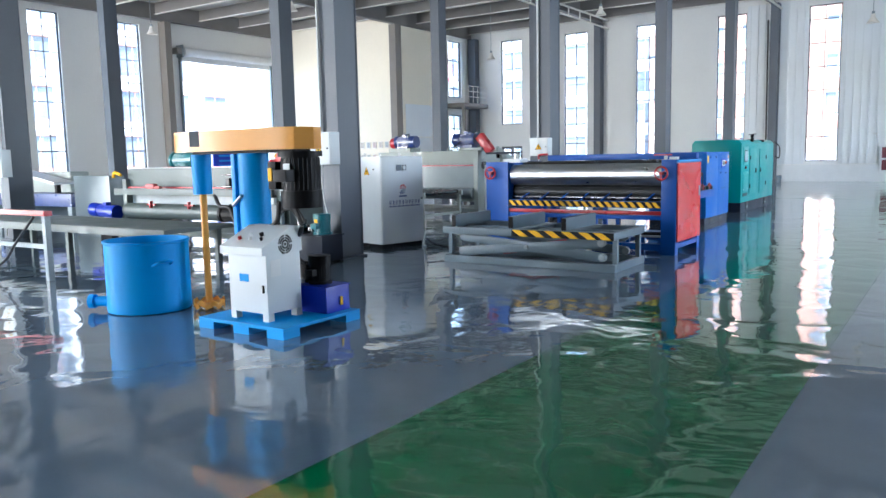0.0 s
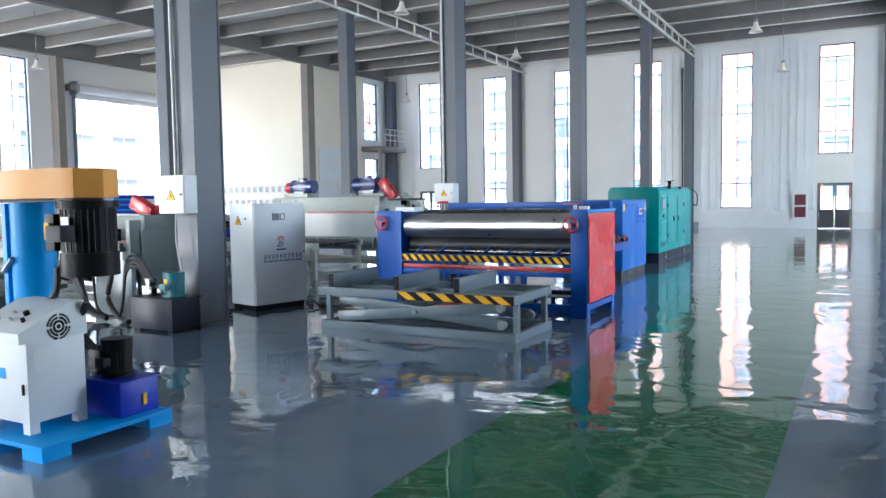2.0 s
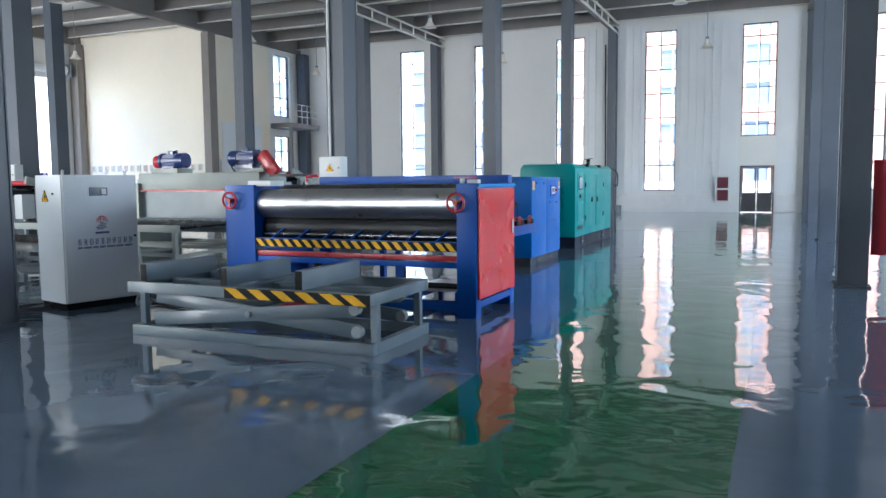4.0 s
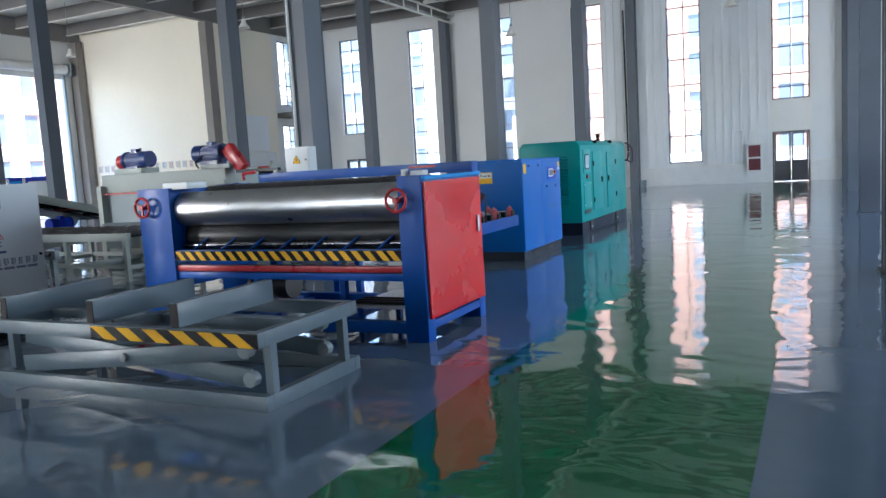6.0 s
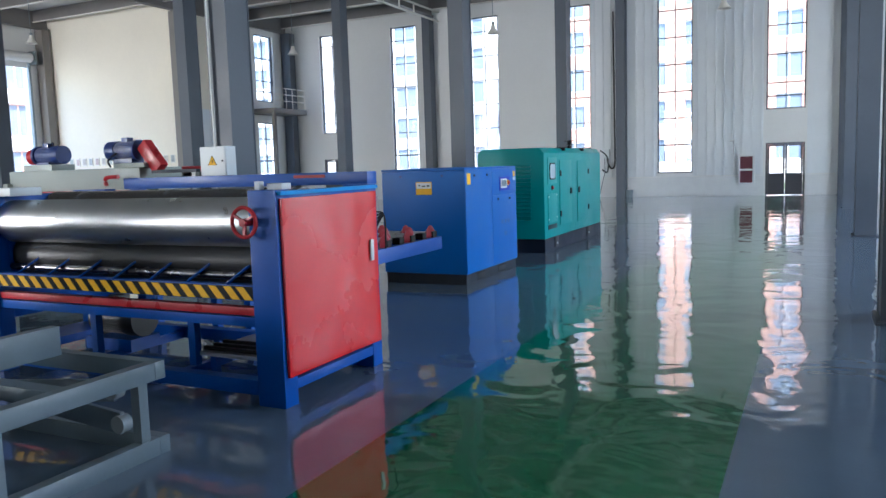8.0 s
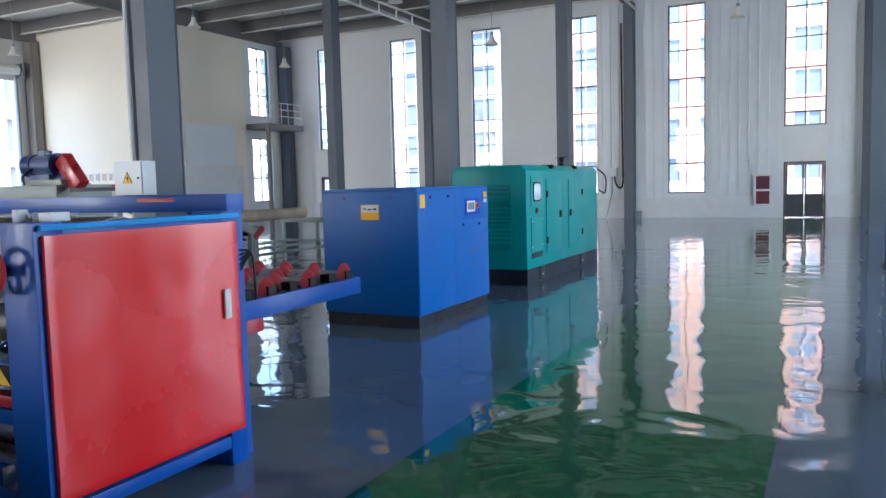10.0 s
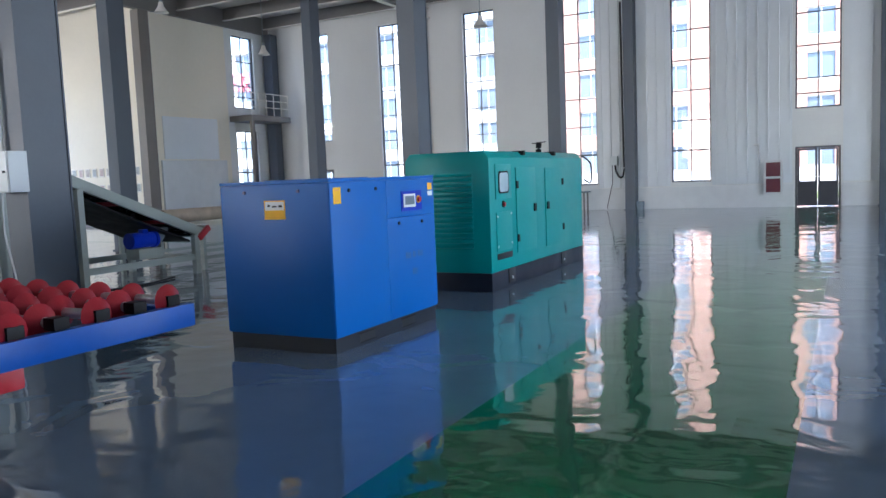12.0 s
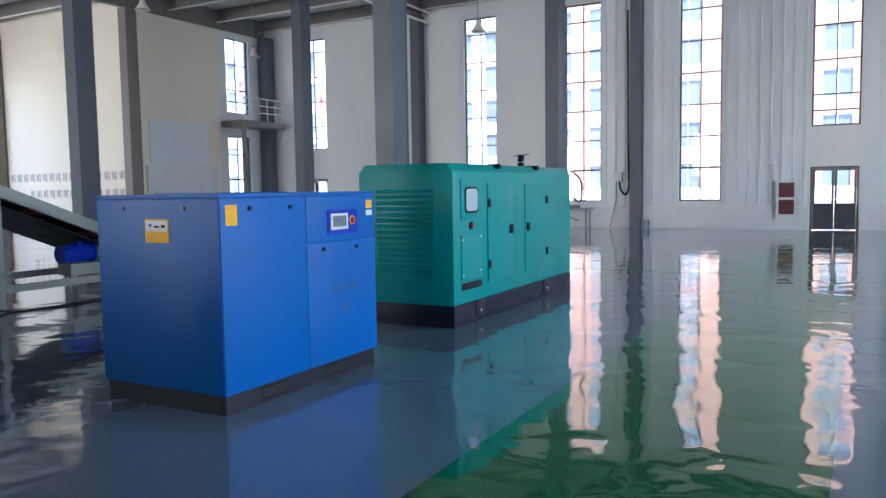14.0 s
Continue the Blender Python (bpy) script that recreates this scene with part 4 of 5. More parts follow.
# ---- grey glue spreaders ----
def spreader(o, x0, x1, y0, depth, top, tray, shell):
    y1 = y0 + depth
    part("end_frame", BS((x0, y0, 0.0, x0 + 0.12, y1, top - 0.2), bevel=0.01), shell, o)
    part("end_frame", BS((x1 - 0.12, y0, 0.0, x1, y1, top - 0.2), bevel=0.01), shell, o)
    part("hood", B(x0 + 0.05, y0 + 0.1, top - 0.34, x1 - 0.05, y1 - 0.1, top, bevel=0.03), shell, o, "pale grey sheet hood")
    part("red_strip", BS((x0 + 0.13, y0 + 0.04, top - 0.37, x1 - 0.13, y0 + 0.098, top - 0.345)), M_REDP, o)
    part("front_panel", BS((x0 + 0.121, y0 + 0.13, 0.66, x1 - 0.121, y0 + 0.17, top - 0.375)), M_GREY, o)
    part("roller", cyl((x0 + 0.121, y0 + 0.02, 0.62), (x1 - 0.121, y0 + 0.02, 0.62), 0.14, seg=36), shell if tray else M_GREY, o)
    part("cross_beam", BS((x0 + 0.121, y0 + 0.05, 0.16, x1 - 0.121, y0 + 0.15, 0.26), (x0 + 0.121, y1 - 0.15, 0.16, x1 - 0.121, y1 - 0.05, 0.26)), shell, o)


def coating_machine():
    o = base("coating_machine", "pale grey coating machine with two blue motors on top", "machine")
    spreader(o, -12.5, -9.35, 15.45, 1.1, 1.66, False, M_PALEG)
    part("motor_seat", B(-12.2, 15.65, 1.661, -11.5, 16.1, 1.76, bevel=0.01), M_PALEG, o)
    part("motor_seat", B(-9.95, 15.55, 1.661, -9.3, 15.95, 1.73, bevel=0.01), M_PALEG, o)
    motor(o, (-12.05, 15.85, 1.92), (-11.45, 15.85, 1.92), 0.15, M_MOTOR)
    part("motor_foot", BS((-12.0, 15.75, 1.761, -11.7, 15.95, 1.80)), M_MOTOR, o)
    part("gear_case", cyl((-12.22, 15.85, 1.9), (-12.05, 15.85, 1.9), 0.13), M_REDP, o)
    motor(o, (-9.55, 15.72, 1.93), (-10.15, 15.72, 1.93), 0.15, M_MOTOR)
    part("motor_foot", BS((-10.0, 15.6, 1.731, -9.6, 15.84, 1.80)), M_MOTOR, o)
    guard(o, (-9.45, 15.72, 2.02), (-9.12, 15.72, 1.62), 0.16, 0.22, M_REDP)
    part("lifting_eye", tube([(-11.7, 15.85, 2.06), (-11.72, 15.85, 2.12), (-11.66, 15.85, 2.12), (-11.68, 15.85, 2.06)], 0.01), M_BLACK, o)
    part("cable", tube([(-9.9, 15.6, 1.9), (-10.0, 15.5, 1.78), (-9.9, 15.45, 1.68)], 0.015), M_CABLE, o)
    part("bearing", cyl((-12.6, 15.8, 1.35), (-12.48, 15.8, 1.35), 0.12), M_BLACK, o)
    part("side_handwheel", cyl((-9.34, 15.7, 1.3), (-9.28, 15.7, 1.3), 0.09), M_DSTEEL, o)
    part("drive_bar", BS((-9.2, 15.6, 1.56, -8.3, 15.68, 1.61)), M_SLATE, o)
    part("drive_leg", BS((-8.4, 15.6, 0, -8.32, 15.68, 1.559)), M_PALEG, o)


coating_machine()


def glue_spreader():
    o = base("glue_spreader", "grey glue spreader with rollers, red handles and motors", "machine")
    spreader(o, -13.3, -8.75, 8.55, 1.0, 1.42, True, M_SPREAD)
    part("glue_tray", BS((-13.2, 8.30, 0.93, -8.9, 8.36, 1.05), (-13.2, 8.361, 0.93, -8.9, 8.52, 0.96), bevel=0.006), M_SPREAD, o)
    # A solid black strip puts in the shade of the gap under the hood.
    part("dark_gap", BS((-13.1, 8.62, 1.06, -9.0, 8.66, 1.09)), M_RUBBER_RECESS, o)
    motor(o, (-12.2, 9.0, 1.57), (-11.6, 9.0, 1.57), 0.15, M_GREENM)
    part("motor_seat", BS((-12.4, 8.85, 1.421, -9.6, 9.15, 1.44)), M_REDP, o)
    motor(o, (-10.4, 9.0, 1.57), (-10.0, 9.0, 1.57), 0.14, M_MOTOR)
    guard(o, (-9.35, 8.95, 1.62), (-8.95, 8.95, 1.42), 0.16, 0.2, M_REDP)
    motor(o, (-13.3, 8.4, 0.58), (-14.0, 8.35, 0.63), 0.13, M_DEEP)
    part("motor_bracket", BS((-13.75, 8.3, 0.0, -13.4, 8.5, 0.47), bevel=0.01), M_BLACK, o)
    for x in (-12.2, -11.1, -9.5):
        part("clamp_handle", BS((x - 0.12, 8.38, 0.74, x + 0.12, 8.42, 0.77), (x - 0.015, 8.36, 0.69, x + 0.015, 8.42, 0.82), bevel=0.006), M_REDP, o, "red clamp handle")
    motor(o, (-10.2, 8.4, 0.62), (-9.6, 8.4, 0.62), 0.13, M_BLACK)
    part("cloth", BS((-12.25, 8.32, 1.051, -12.0, 8.42, 1.14), (-12.0, 8.33, 1.051, -11.85, 8.4, 1.1), bevel=0.03), M_PINK, o, "crumpled red rag")
    part("side_box", BS((-9.35, 8.3, 0.82, -8.85, 8.5, 0.92), bevel=0.01), M_PALE, o)
    part("end_panel", B(-9.6, 8.40, 0.03, -8.8, 8.47, 0.80, bevel=0.01), M_GREY, o)
    part("hose", tube([(-9.3, 8.3, 1.0), (-8.95, 8.2, 0.7), (-9.05, 8.2, 0.3), (-8.7, 8.1, 0.06), (-8.4, 8.0, 0.04)], 0.035, 10), M_CABLE, o)
    part("hose", tube([(-9.9, 8.3, 0.75), (-9.6, 8.2, 0.55), (-9.4, 8.15, 0.2), (-9.0, 8.1, 0.05)], 0.03, 10), M_CABLE, o)
    part("hood_sheet", B(-13.2, 8.62, 1.421, -8.85, 8.80, 1.435, bevel=0.004), M_PALE, o, "pale worn sheet over the hood edge")
    for k, (z, x0, x1) in enumerate(((1.30, -10.1, -9.0), (1.2, -9.8, -8.95), (1.1, -10.2, -9.05))):
        part("slide_bar", cyl((x0, 8.34 - 0.02 * k, z), (x1, 8.34 - 0.02 * k, z), 0.016, seg=12), M_DSTEEL, o)
    for x in (-9.95, -9.5, -9.05):
        part("bearing_block", B(x - 0.05, 8.30, 1.07, x + 0.05, 8.42, 1.24, bevel=0.012), M_RUBBER_RECESS, o)
    for x, z in ((-9.72, 1.2), (-9.28, 1.3)):
        part("clamp_lever", bm_cyl(cyl((x, 8.32, z), (x + 0.03, 8.22, z + 0.1), 0.011, seg=10), (x + 0.028, 8.226, z + 0.094), (x + 0.036, 8.2, z + 0.12), 0.022, seg=12), M_BLACK, o)
    part("chain_cover", B(-8.87, 8.38, 0.86, -8.78, 8.58, 1.36, bevel=0.02), M_SPREAD, o)
    part("valve", bm_cyl(cyl((-9.42, 8.39, 0.6), (-9.42, 8.30, 0.6), 0.03, seg=14), (-9.42, 8.31, 0.6), (-9.42, 8.31, 0.48), 0.018, seg=12), M_STEEL, o, "bright steel drain valve")
    part("valve_handle", B(-9.46, 8.285, 0.625, -9.34, 8.299, 0.645), M_REDP, o)
    part("hose", tube([(-10.3, 8.32, 0.95), (-10.05, 8.2, 0.78), (-9.75, 8.16, 0.74), (-9.62, 8.18, 0.45), (-9.3, 8.1, 0.12), (-8.9, 8.05, 0.05)], 0.034, 10), M_CABLE, o)
    part("spout", tube([(-13.25, 8.5, 1.3), (-13.45, 8.5, 1.35), (-13.5, 8.5, 1.25)], 0.03), M_YELLOW, o)


glue_spreader()


def infeed_table():
    o = base("infeed_table", "long grey-green low infeed table before the spreader", "table")
    part("table_top", B(-18.0, 6.3, 0.52, -8.9, 7.5, 0.58, bevel=0.006), M_SPREAD, o)
    part("edge_rail", B(-18.0, 6.24, 0.46, -8.9, 6.299, 0.575, bevel=0.005), M_SPREAD, o)
    for x in (-17.5, -14.6, -11.7, -9.2):
        for y in (6.4, 7.35):
            part("leg", B(x, y, 0, x + 0.08, y + 0.08, 0.519), M_SPREAD, o)


infeed_table()


def stop_frame():
    o = base("guard_rail", "grey post rail with orange-red top bar", "rail")
    part("post", B(-9.7, 4.95, 0, -9.62, 5.03, 0.86, bevel=0.006), M_GREY, o)
    part("post", B(-13.2, 4.95, 0, -13.12, 5.03, 0.86, bevel=0.006), M_GREY, o)
    part("top_bar", B(-13.4, 4.93, 0.861, -9.6, 5.05, 0.93, bevel=0.012), M_REDP, o, "orange-red painted bar")
    part("lower_bar", B(-13.119, 4.96, 0.42, -9.701, 5.02, 0.48), M_GREY, o)
    part("cable", tube([(-9.8, 4.9, 0.85), (-10.2, 4.85, 0.5), (-10.6, 4.85, 0.2), (-11.2, 4.8, 0.02), (-12.4, 4.6, 0.015)], 0.018), M_CABLE, o)


stop_frame()
tagged(obj("panel_cabinet", B(-15.5, 8.85, 0, -14.2, 9.2, 1.28, bevel=0.01), M_GREY), "plain grey sheet metal cabinet beside the spreader", "cabinet")


def side_machine():
    o = base("tray_loader", "grey and black loader machine beyond the column", "machine")
    part("body", B(-20.0, 9.4, 0.55, -16.6, 10.4, 0.85, bevel=0.02), M_MOTOR, o)
    for x in (-20.0, -18.4, -16.75):
        part("leg_frame", B(x, 9.4, 0, x + 0.15, 10.4, 0.549), M_GREY, o)
    bm = bmesh.new()
    bm_bar(bm, (-20.0, 9.5, 1.55), (-17.0, 9.5, 1.1), 0.5, 0.06)
    part("chute", bm, M_PALE, o)
    part("chute_stay", BS((-19.5, 9.6, 0.851, -19.4, 9.7, 1.45), (-17.6, 9.6, 0.851, -17.5, 9.7, 1.16)), M_BLACK, o)
    part("hood", B(-20.0, 9.9, 0.851, -17.4, 10.38, 1.35, bevel=0.04), M_PALEG, o)


side_machine()


def bench_frame(name, label, x0, x1, y0, y1, h, n, rollers, top=M_PALEG):
    o = base(name, label, "conveyor")
    for y in (y0, y1 - 0.07):
        part("side_rail", B(x0, y, h - 0.12, x1, y + 0.07, h, bevel=0.005), top, o)
    for i in range(n):
        x = x0 + 0.05 + i * (x1 - x0 - 0.18) / (n - 1)
        for y in (y0 + 0.002, y1 - 0.072):
            part("leg", B(x, y, 0, x + 0.075, y + 0.07, h - 0.121), top, o)
        part("cross_bar", B(x, y0 + 0.073, 0.18, x + 0.06, y1 - 0.073, 0.24), top, o)
    for y in (y0 + 0.012, y1 - 0.06):
        for i in range(n - 1):
            xa = x0 + 0.05 + i * (x1 - x0 - 0.18) / (n - 1) + 0.076
            xb = x0 + 0.05 + (i + 1) * (x1 - x0 - 0.18) / (n - 1) - 0.001
            part("stretcher", B(xa, y, 0.2, xb, y + 0.05, 0.27), top, o)
    for i in range(rollers):
        x = x0 + 0.12 + i * (x1 - x0 - 0.24) / max(1, rollers - 1)
        part("roller", cyl((x, y0 + 0.071, h - 0.035), (x, y1 - 0.071, h - 0.035), 0.045, seg=16), M_DSTEEL, o)
    return o


bench_frame("roller_conveyor", "pale grey roller conveyor table before the coating machine", -13.6, -9.5, 13.4, 15.0, 0.74, 4, 18)
o = bench_frame("transfer_conveyor", "grey roller conveyor table with red levers", -12.9, -9.6, 11.0, 12.3, 0.62, 4, 14, M_GREY)
for x in (-11.6, -10.4):
    bm = bmesh.new()
    bm_bar(bm, (x, 10.96, 0.35), (x + 0.1, 10.96, 0.62), 0.06, 0.03, 0.008)
    part("lever", bm, M_REDP, o, "red lever")


def sloped_conveyor(name, label, x0, x1, ya, za, yb, zb):
    """A sloped belt frame from the high end (ya, za) to the low end (yb, zb)."""
    o = base(name, label, "conveyor")
    for x in (x0, x1):
        bm = bmesh.new()
        bm_bar(bm, (x, ya, za), (x, yb, zb), 0.07, 0.16, 0.006)
        part("side_rail", bm, M_PALEG, o)
    d = Vector((0, yb - ya, zb - za)).normalized()
    n = 15
    for i in range(n):
        p = Vector((0, ya, za)).lerp(Vector((0, yb, zb)), (i + 0.5) / n)
        part("roller", cyl((x0 - 0.036, p.y, p.z - 0.04), (x1 + 0.036, p.y, p.z - 0.04), 0.05, seg=14), M_DSTEEL if i % 5 else M_REDP, o)
    bm = bmesh.new()
    bm_bar(bm, ((x0 + x1) / 2, ya + 0.1, za - 0.2), ((x0 + x1) / 2, yb - 0.2, zb - 0.12), abs(x1 - x0) - 0.2, 0.03)
    part("belly_sheet", bm, M_BLACK, o)
    for t in (0.1, 0.93):
        p = Vector((0, ya, za)).lerp(Vector((0, yb, zb)), t)
        for x in (x0, x1):
            part("leg", B(x - 0.05, p.y - 0.05, 0, x + 0.05, p.y + 0.05, p.z - 0.085, bevel=0.004), M_PALEG, o)
    pa, pb = Vector((0, ya, za)).lerp(Vector((0, yb, zb)), 0.1), Vector((0, ya, za)).lerp(Vector((0, yb, zb)), 0.93)
    for x in (x0, x1):
        part("stretcher", B(x - 0.035, pa.y + 0.051, 0.24, x + 0.035, pb.y - 0.051, 0.34), M_PALEG, o)
    for p in (pa, pb):
        part("stretcher", B(x0 - 0.051, p.y - 0.03, 0.25, x1 + 0.051, p.y + 0.03, 0.33), M_PALEG, o)
    mid = Vector((0, ya, za)).lerp(Vector((0, yb, zb)), 0.62)
    s = 1 if x1 > x0 else -1
    motor(o, (x0 + s * 0.35, mid.y + 0.25, mid.z - 0.42), (x0 + s * 0.35, mid.y - 0.25, mid.z - 0.42), 0.13, M_DEEP)
    bm = bmesh.new()
    bm_bar(bm, (x0 + s * 0.35, mid.y + 0.3, mid.z - 0.45), (x0 + s * 0.35, mid.y + 0.55, mid.z - 0.15), 0.1, 0.16, 0.015)
    part("belt_guard", bm, M_GREY, o)
    part("bracket", BS((x0 + s * 0.2, mid.y - 0.2, 0.341, x0 + s * 0.5, mid.y + 0.3, mid.z - 0.56)), M_PALEG, o)
    bm = bmesh.new()
    bm_bar(bm, (x0 - s * 0.05, yb - 0.15, zb - 0.08), (x0 - s * 0.05, yb + 0.1, zb + 0.1), 0.07, 0.1, 0.01)
    part("release_lever", bm, M_REDP, o, "red release lever")
    part("switch_box", B(x0 - 0.1, pa.y - 0.5, 0.75, x0 + 0.12, pa.y - 0.2, 1.25, bevel=0.008), M_PALE, o)
    part("box_post", B(x0 - 0.02, pa.y - 0.38, 0, x0 + 0.04, pa.y - 0.32, 0.749), M_PALEG, o)
    part("cable", tube([(x0, pa.y - 0.3, 0.8), (x0 + 0.1, pa.y - 0.2, 0.5), (x0 + 0.02, pa.y - 0.25, 0.2), (x0 + 0.1, pa.y, 0.02), (x0 + 0.3, pa.y + 0.8, 0.015), (x0 + 0.1, pa.y + 1.6, 0.02)], 0.015), M_CABLE, o)


sloped_conveyor("sloped_conveyor", "pale green-grey sloped conveyor with blue motor", -10.1, -11.7, 17.7, 1.70, 20.35, 0.68)
sloped_conveyor("sloped_infeed", "grey sloped infeed conveyor beside the tables", -14.6, -16.0, 14.6, 1.55, 17.6, 0.85)
bench_frame("log_table", "pale steel frame table carrying a log", -12.6, -10.3, 20.6, 24.2, 0.80, 3, 0)
tagged(obj("peeled_log", bm_cyl(bm_cyl(bmesh.new(), (-11.5, 20.75, 0.945), (-11.5, 23.7, 0.945), 0.135, 0.125, 28), (-11.5, 20.73, 0.945), (-11.5, 23.72, 0.945), 0.08, 0.08, 20), M_LOG), "pale peeled log lying on the frame table", "log")


# ---- compressor ----
def compressor():
    o = base("air_compressor", "blue screw air compressor cabinet on dark base", "compressor")
    x0, x1, y0, y1, h = -5.24, -4.04, 15.78, 17.61, 1.505
    part("base_skid", BS((x0 + 0.015, y0 + 0.015, 0, x1 - 0.015, y1 - 0.015, 0.135)), M_SKID, o, "dark base skid")
    part("body", B(x0, y0, 0.136, x1, y1, h - 0.03, bevel=0.006), M_COMP, o)
    part("top_cover", B(x0 - 0.008, y0 - 0.008, h - 0.029, x1 + 0.008, y1 + 0.008, h, bevel=0.006), M_COMP, o)
    for a, b, lo, hi in ((y0 - 0.008, y0 + 0.885, 0.15, h - 0.04), (y0 + 0.89, y1 - 0.01, 0.15, 1.105), (y0 + 0.89, y1 - 0.01, 1.11, h - 0.04)):
        part("door_panel", B(x1 + 0.001, a, lo, x1 + 0.014, b, hi, bevel=0.004), M_COMP, o)
    part("door_panel", B(x0 + 0.004, y0 - 0.014, 0.15, x1 + 0.006, y0 - 0.001, h - 0.04, bevel=0.004), M_COMP, o)
    for y in (16.16, 16.9):
        # Flat black plate: the shade inside the pocket is put into its colour.
        part("fork_pocket", B(x1 - 0.02, y, 0.035, x1 - 0.012, y + 0.25, 0.105), M_RUBBER_RECESS, o)
        part("pocket_rim", BS((x1 - 0.0145, y - 0.012, 0.022, x1 - 0.008, y + 0.262, 0.034), (x1 - 0.0145, y - 0.012, 0.106, x1 - 0.008, y + 0.262, 0.118)), M_BLACK, o)
    for y, z in ((16.05, 1.4), (16.48, 1.4), (16.87, 1.055), (17.32, 1.045), (16.1, 0.3)):
        if z > 0.5:
            part("lock", cyl((x1 + 0.014, y, z), (x1 + 0.026, y, z), 0.016, seg=12), M_BLACK, o)
    for x in (-4.95, -4.35):
        part("lock", cyl((x, y0 - 0.026, 1.41), (x, y0 - 0.014, 1.41), 0.014, seg=12), M_MOTOR, o)
    c = part("controller", B(x1 + 0.0145, 16.93, 1.165, x1 + 0.02, 17.33, 1.36), M_DEEP, o, "recessed blue controller panel")
    part("screen", B(x1 + 0.021, 16.96, 1.2, x1 + 0.03, 17.19, 1.33, bevel=0.003), M_PALE, c, "pale controller screen")
    part("screen_glass", B(x1 + 0.0305, 16.985, 1.225, x1 + 0.032, 17.165, 1.31), M_WIN, c)
    part("stop_button", cyl((x1 + 0.02, 17.26, 1.27), (x1 + 0.045, 17.26, 1.27), 0.026, seg=16), M_REDP, c)
    part("button_ring", cyl((x1 + 0.02, 17.26, 1.27), (x1 + 0.024, 17.26, 1.27), 0.038, seg=18), M_YELLOW, c)
    s = part("warning_label", B(-4.73, y0 - 0.0175, 1.17, -4.5, y0 - 0.0145, 1.335), M_YELLOW, o, "yellow and grey warning label")
    part("label_print", BS((-4.72, y0 - 0.0185, 1.25, -4.51, y0 - 0.0177, 1.325)), M_PALE, s)
    part("label_print", BS((-4.69, y0 - 0.0195, 1.28, -4.665, y0 - 0.0187, 1.3), (-4.64, y0 - 0.0195, 1.275, -4.59, y0 - 0.0187, 1.29), (-4.57, y0 - 0.0195, 1.275, -4.53, y0 - 0.0187, 1.295)), M_BLACK, s)
    for (a, b, lo, hi) in ((15.82, 15.93, 1.29, 1.43), (17.47, 17.56, 1.36, 1.43)):
        s = part("warning_label", B(x1 + 0.0145, a, lo, x1 + 0.0165, b, hi), M_YELLOW, o, "yellow warning sticker")
        part("label_print", BS((x1 + 0.0167, a + 0.02, hi - 0.03, x1 + 0.0175, b - 0.02, hi - 0.015), (x1 + 0.0167, a + 0.02, lo + 0.02, x1 + 0.0175, b - 0.02, lo + 0.03)), M_ORANGE, s)
    part("label_plate", B(x1 + 0.0145, 17.47, 1.30, x1 + 0.0165, 17.56, 1.345), M_PALE, o)
    bm = bmesh.new()
    for y, z, w in ((16.98, 0.70, 0.1), (17.12, 0.70, 0.06), (17.22, 0.70, 0.1), (17.1, 0.53, 0.1)):
        for k in range(3):
            bm_box(bm, x1 + 0.0142, y, z + 0.02 * k, x1 + 0.0152, y + w, z + 0.02 * k + 0.009)
        bm_box(bm, x1 + 0.0142, y + 0.01, z, x1 + 0.0152, y + 0.022, z + 0.06)
    part("lettering", bm, M_LETTER, o)
    part("louvre", BS(*[(x0 + 0.25, y0 + 0.3 + 0.06 * k, h + 0.0005, x1 - 0.25, y0 + 0.33 + 0.06 * k, h + 0.008) for k in range(12)]), M_COMP, o)


compressor()


